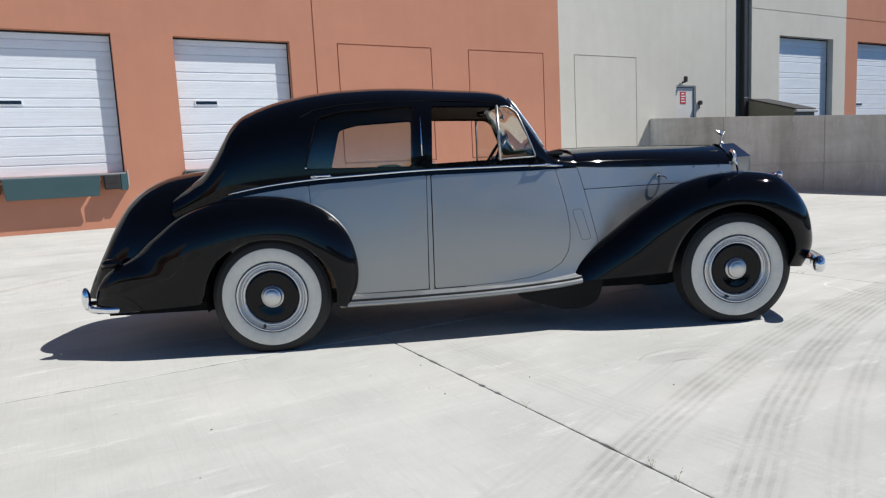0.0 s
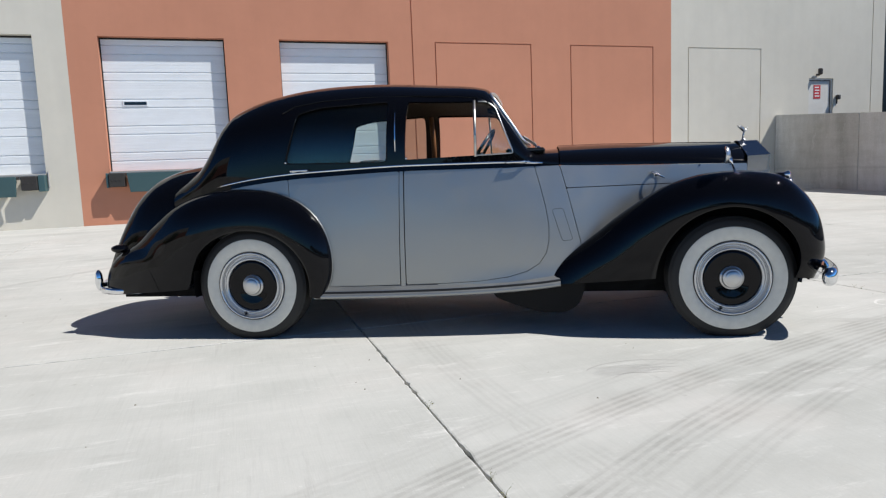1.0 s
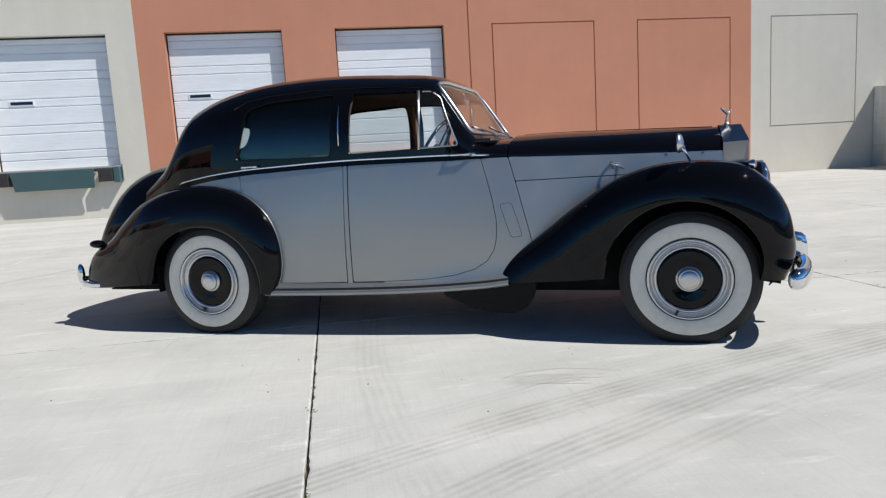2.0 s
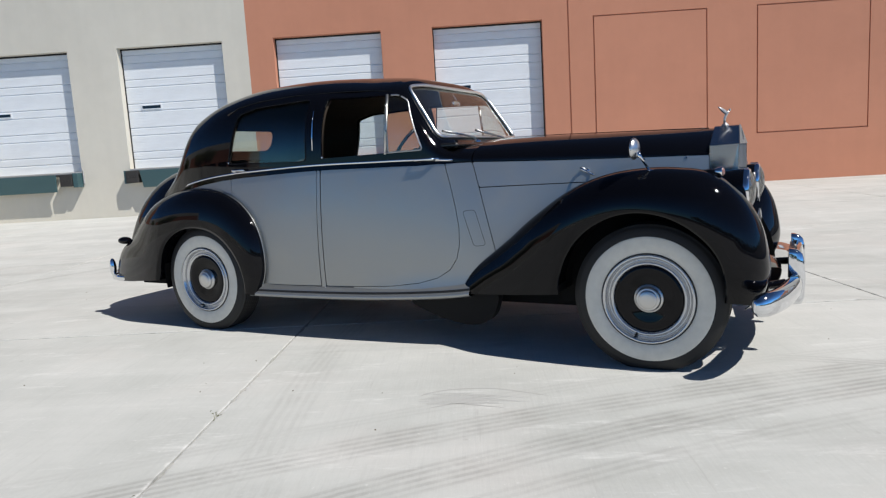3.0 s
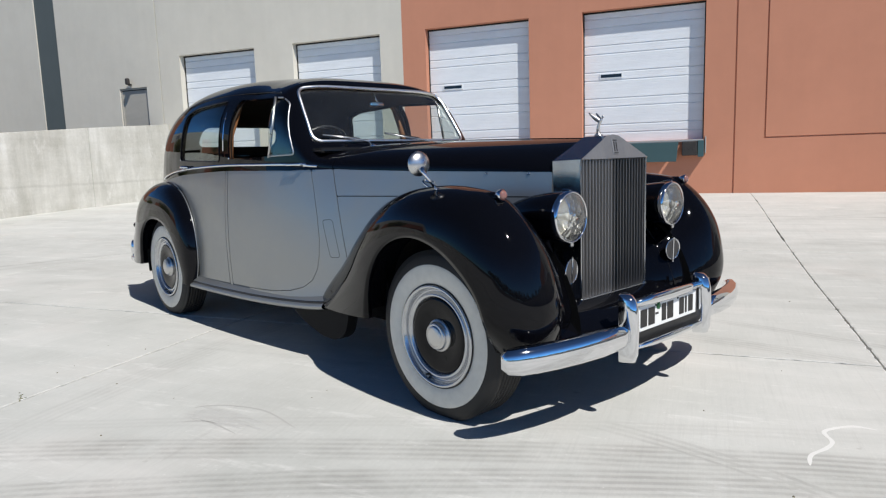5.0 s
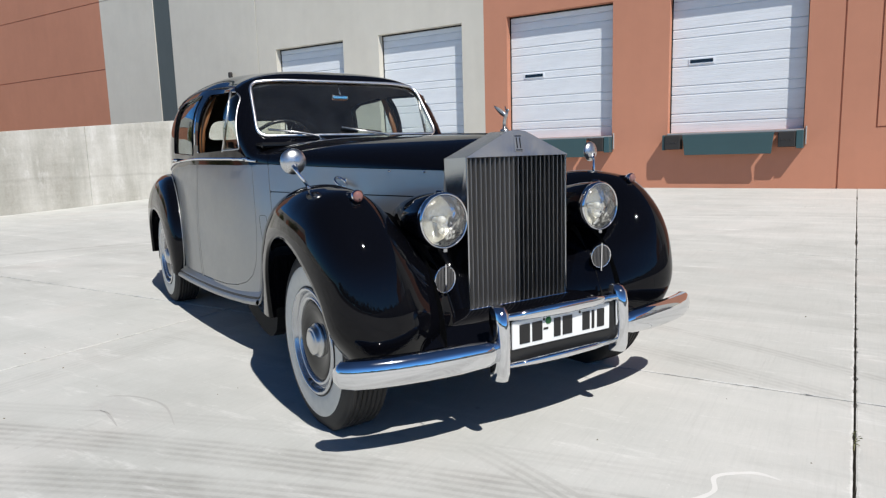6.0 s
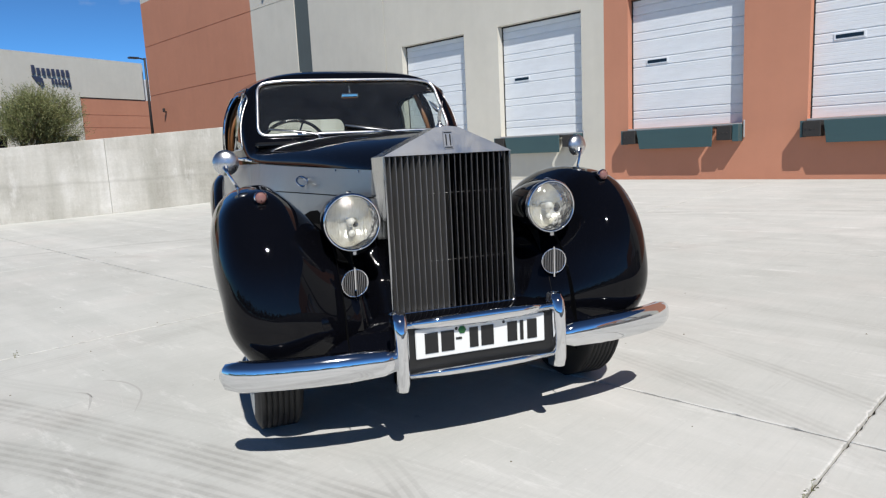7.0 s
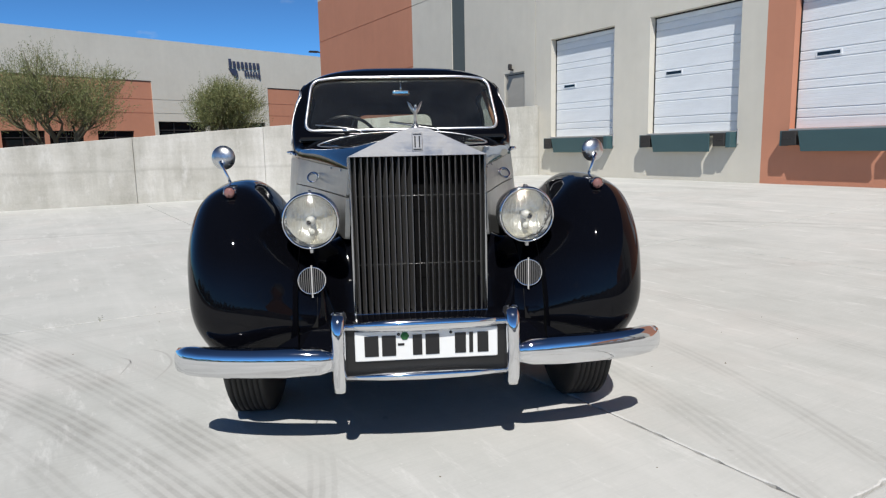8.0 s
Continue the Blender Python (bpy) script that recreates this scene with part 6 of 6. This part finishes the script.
for i in range(7):
    bm.faces.new((lo[i], hi[i], hi[(i + 1) % 7], lo[(i + 1) % 7]))
part("emblem", bm, SIGN_BLUE, sign, "plain dark emblem")

# ---- street lamp ----
lamp_post = empty("street_lamp", pose(-44.0, 22.1, 1.2), "tall dark street lamp with a short arm", "street lamp")
put("pole", mesh_of("pole", *tube([(0, 0, 0.6), (0, 0, 4), (0, 0, 7.4)], [0.11, 0.095, 0.08], 10), BRONZE), lamp_post)
put("base", mesh_of("base", *tube([(0, 0, -0.1), (0, 0, 0.75)], 0.26, 16), CONCRETE_WALL), lamp_post, "round concrete base")
put("arm", mesh_of("arm", *tube([(0, 0, 7.3), (0.1, -0.5, 7.36)], 0.05, 8), BRONZE), lamp_post)
part("lamp_head", box(-0.15, 0.25, -1.15, -0.45, 7.30, 7.42, 0.03), BRONZE, lamp_post)

# ---- desert trees ----
def leaf_material():
    p = Mat("fine_leaves", (0.10, 0.12, 0.04), 0.6, spec=0.3)
    g = p.t.nodes.new("ShaderNodeNewGeometry")
    p.color(p.ramp(g.outputs["Random Per Island"], (0.0, (0.11, 0.135, 0.05)), (0.5, (0.19, 0.215, 0.085)), (0.85, (0.27, 0.285, 0.125)), (1.0, (0.30, 0.26, 0.13))))
    p.b.inputs["Transmission Weight"].default_value = 0.0
    return p.m


LEAF = leaf_material()
BARK = stucco("grey_green_bark", (0.17, 0.15, 0.10))


def desert_tree(x, y, z0, z_low, z_top, half, seed, label):
    """A spreading tree: forked trunk, limbs, fine twigs and thousands of small leaves in loose sprays."""
    rnd = random.Random(seed)
    tree = empty("tree", pose(x, y, z0), label, "tree", "desert trees")
    wood, tips = [], []
    h = z_top - z0
    low = z_low - z0

    def grow(p, d, length, r, depth):
        pts, rs = [p], [r]
        q, dd = Vector(p), Vector(d)
        n = 5
        for k in range(n):
            dd = (dd + Vector((rnd.gauss(0, 0.13), rnd.gauss(0, 0.13), rnd.gauss(0.03, 0.08)))).normalized()
            q = q + dd * length / n
            pts.append(tuple(q))
            rs.append(r * (1 - 0.5 * (k + 1) / n))
        wood.append(tube(pts, rs, 6 if depth < 2 else 4))
        if depth >= 3:
            tips.append((Vector(pts[2]), dd))
            tips.append((q, dd))
            return
        for k in range(4 if depth else 5):
            a = rnd.uniform(0, 2 * math.pi)
            spread = rnd.uniform(0.35, 0.95)
            nd = (dd * (1.05 - spread * 0.5) + Vector((math.cos(a) * spread, math.sin(a) * spread, rnd.uniform(-0.12, 0.35)))).normalized()
            grow(tuple(q if k % 2 else Vector(pts[3])), nd, length * rnd.uniform(0.60, 0.85), r * 0.48, depth + 1)

    for k in range(3):
        a = k * 2.1 + rnd.uniform(-0.3, 0.3)
        grow((0.1 * math.cos(a), 0.1 * math.sin(a), -0.05), Vector((0.45 * math.cos(a), 0.45 * math.sin(a), 1)).normalized(), h * 0.40, 0.10 * half / 2.4, 0)
    put("trunk", mesh_of("trunk", *joined(*wood), BARK), tree, "grey green forked trunk and limbs")
    verts, faces = [], []
    mid = (low + h) / 2
    base = Vector((0, 0, low * 0.3))
    for q, d in tips:
        for _ in range(11):
            # feathery sprays that fan outwards from the fork
            c = q + Vector((rnd.gauss(0, 0.24), rnd.gauss(0, 0.24), rnd.gauss(0.0, 0.20))) * (half / 2.4)
            lump = 1 + 0.30 * noise.noise(c * 0.8 + Vector((seed, 0, 0)))
            reach = math.hypot(c.x, c.y)
            if (reach / (half * lump)) ** 2 + ((c.z - mid) / ((h - low) * 0.5 * lump)) ** 2 > 1.0 or c.z < low + 0.28 * reach - 0.5:
                continue
            way = ((c - base).normalized() + Vector((rnd.gauss(0, 0.32), rnd.gauss(0, 0.32), rnd.gauss(0.15, 0.30)))).normalized()
            for k in range(13):
                s = c + way * (k * 0.055 - 0.3) + Vector((rnd.gauss(0, 0.018), rnd.gauss(0, 0.018), rnd.gauss(0, 0.018)))
                u = (way * 1.2 + Vector((rnd.gauss(0, 0.7), rnd.gauss(0, 0.7), rnd.gauss(0.1, 0.6)))).normalized()
                v = u.cross(Vector((rnd.gauss(0, 1), rnd.gauss(0, 1), 0.3))).normalized() * rnd.uniform(0.007, 0.013)
                u = u * rnd.uniform(0.06, 0.12)
                b = len(verts)
                verts += [tuple(s - v), tuple(s + u * 0.5 - v * 1.2), tuple(s + u), tuple(s + u * 0.5 + v * 1.2)]
                faces.append([b, b + 1, b + 2, b + 3])
    put("crown", mesh_of("crown", verts, faces, LEAF, smooth=False), tree, "airy olive green crown")
    return tree


desert_tree(-30.5, 3.2, 0.55, 1.5, 6.15, 3.7, 3, "wide airy desert tree with olive green leaves")
desert_tree(-30.5, 10.55, 0.95, 1.9, 4.95, 3.0, 8, "low round desert tree with olive green leaves")

# ---- the tree line round the yard, seen mirrored in paint and chrome ----
def tree_line():
    rnd = random.Random(21)
    verts, faces = [], []
    for k in range(120):
        a = radians(-112 + 132 * k / 119 + rnd.uniform(-0.8, 0.8))
        d = rnd.uniform(62, 80)
        cx, cy = 3 + d * math.cos(a), 2 + d * math.sin(a)
        high, wide = rnd.uniform(3.0, 7.5), rnd.uniform(2.2, 4.2)
        for _ in range(90):
            b, e = rnd.uniform(0, 2 * math.pi), math.acos(rnd.uniform(-0.6, 1))
            lump = rnd.uniform(0.55, 1.1)
            c = Vector((cx + wide * lump * math.sin(e) * math.cos(b), cy + wide * lump * math.sin(e) * math.sin(b), high * (0.5 + 0.5 * lump * math.cos(e))))
            u = Vector((rnd.gauss(0, 1), rnd.gauss(0, 1), rnd.gauss(0, 1))).normalized() * rnd.uniform(0.4, 0.8)
            v = u.cross(Vector((rnd.gauss(0, 1), rnd.gauss(0, 1), rnd.gauss(0, 1)))).normalized() * rnd.uniform(0.3, 0.6)
            n = len(verts)
            verts += [tuple(c - u), tuple(c + v), tuple(c + u), tuple(c - v)]
            faces.append([n, n + 1, n + 2, n + 3])
    return verts, faces


tagged(new("tree_line", mesh_of("tree_line", *tree_line(), LEAF, smooth=False)), "far line of dusty green desert trees beyond the yard", "trees", kind="stuff")

# ---- small marks and litter on the apron ----
PAINT_WHITE = stucco("road_paint", (0.72, 0.715, 0.69))
SKID = stucco("skid_rubber", (0.44, 0.435, 0.415))


def ribbon(points, width, z=0.0006):
    """A thin flat stroke through points on the ground."""
    p = [Vector((a, b, z)) for a, b in points]
    q = []
    for i in range(len(p) - 1):
        a, b, c, d = p[max(i - 1, 0)], p[i], p[i + 1], p[min(i + 2, len(p) - 1)]
        for k in range(6):
            t = k / 6
            q.append(0.5 * ((2 * b) + (c - a) * t + (2 * a - 5 * b + 4 * c - d) * t * t + (3 * b - a - 3 * c + d) * t**3))
    q.append(p[-1])
    v, f = [], []
    for i, a in enumerate(q):
        t = (q[min(i + 1, len(q) - 1)] - q[max(i - 1, 0)]).normalized()
        n = Vector((-t.y, t.x, 0))
        w = width * (0.6 + 0.7 * abs(noise.noise(a * 9.0))) * min(1.0, 0.25 + i * 0.2, 0.25 + (len(q) - 1 - i) * 0.2)
        v += [a + n * w / 2, a - n * w / 2]
    f = [[2 * i, 2 * i + 1, 2 * i + 3, 2 * i + 2] for i in range(len(q) - 1)]
    return v, f


mark = new("paint_mark", mesh_of("paint_mark", *ribbon([(5.36, 3.17), (5.29, 3.185), (5.22, 3.15), (5.165, 3.09), (5.18, 3.0), (5.15, 2.93), (5.09, 2.85), (5.075, 2.76)], 0.024), PAINT_WHITE))
tagged(mark, "white squiggle of paint on the concrete", "paint mark")
SCUFF = stucco("scuff_rubber", (0.52, 0.515, 0.495))
rnd_s = random.Random(11)
scuff = []
for k in range(15):
    # fine curved strokes side by side, where a turning tyre dragged
    t = k / 14
    a0, a1 = rnd_s.uniform(0.0, 0.18), rnd_s.uniform(0.45, 1.0)
    pts = []
    for i in range(6):
        u = a0 + (a1 - a0) * i / 5
        pts.append((2.50 + 0.52 * u, 2.435 + 0.012 * math.sin(u * 2.4) + t * (0.14 + 0.02 * math.sin(u * 2.6) - 0.06 * u) - 0.05 * u * u))
    v, f = ribbon(pts, rnd_s.uniform(0.0025, 0.006), 0.0006)
    scuff.append((np.array([tuple(q) for q in v]), f))
tagged(new("tyre_scuff", mesh_of("tyre_scuff", *joined(*scuff), SCUFF, smooth=False)), "faint grey tyre scuff of fine curved strokes on concrete", "skid mark", "skid marks")
for pts, w in (([(2.51, 2.555), (2.55, 2.59), (2.672, 2.629), (2.868, 2.616), (3.106, 2.492)], 0.014), ([(2.57, 2.40), (2.64, 2.43), (2.713, 2.433), (2.894, 2.366)], 0.016)):
    sk = new("skid_mark", mesh_of("skid_mark", *ribbon(pts, w), SKID))
    tagged(sk, "short curved grey skid mark on concrete", "skid mark", "skid marks")


def pebbles(n, seed):
    rnd = random.Random(seed)
    v, f = [], []
    for _ in range(n):
        x, y = rnd.uniform(-3, 9), rnd.uniform(0.6, 7.5)
        r = rnd.choice((0.003, 0.003, 0.004, 0.005))
        z = float(apron_height(y)) + r * 0.4
        b = len(v)
        for k in range(6):
            a = k * math.pi / 3 + rnd.uniform(-0.3, 0.3)
            v.append((x + r * math.cos(a) * rnd.uniform(0.8, 1.5), y + r * math.sin(a), z - r * 0.4))
        v += [(x + r * 0.3, y, z + r * 0.5), (x - r * 0.4, y + r * 0.2, z + r * 0.4)]
        for k in range(6):
            f.append([b + k, b + (k + 1) % 6, b + 6 + (k > 2)])
        f += [[b, b + 6, b + 7], [b + 3, b + 7, b + 6]]
    return v, f


tagged(new("pebbles", mesh_of("pebbles", *pebbles(70, 5), BARK, smooth=False)), "scattered tiny dark pebbles on the concrete", "pebbles", kind="stuff")


def weed(x, y, seed):
    rnd = random.Random(seed)
    pvs = []
    for _ in range(3):
        a, h = rnd.uniform(0, 6.28), rnd.uniform(0.010, 0.028)
        p = [(0, 0, -0.01), (0.3 * h * math.cos(a), 0.3 * h * math.sin(a), h * 0.6), (0.9 * h * math.cos(a + 0.4), 0.9 * h * math.sin(a + 0.4), h)]
        pvs.append(tube(p, [0.0016, 0.0006, 0.0006], 4))
        for k in range(3):
            q = Vector(p[2]) + Vector((rnd.gauss(0, 0.006), rnd.gauss(0, 0.006), rnd.gauss(0, 0.006)))
            pvs.append((np.array([q, q + Vector((0.008, 0.003, 0.003)), q + Vector((0.010, 0.007, 0.0)), q + Vector((0.002, 0.005, -0.003))]), [[0, 1, 2, 3]]))
    ob = new("weed", mesh_of("weed", *joined(*pvs), LEAF, smooth=False))
    ob.matrix_basis = pose(x, y, 0)
    tagged(ob, "tiny dry weed in the slab joint", "weed", "weeds in the joint")


for i, (x, y) in enumerate(((1.59, 2.37), (1.588, 1.60), (1.592, 1.48), (5.572, 3.63), (5.568, 3.56))):
    weed(x, y, i)
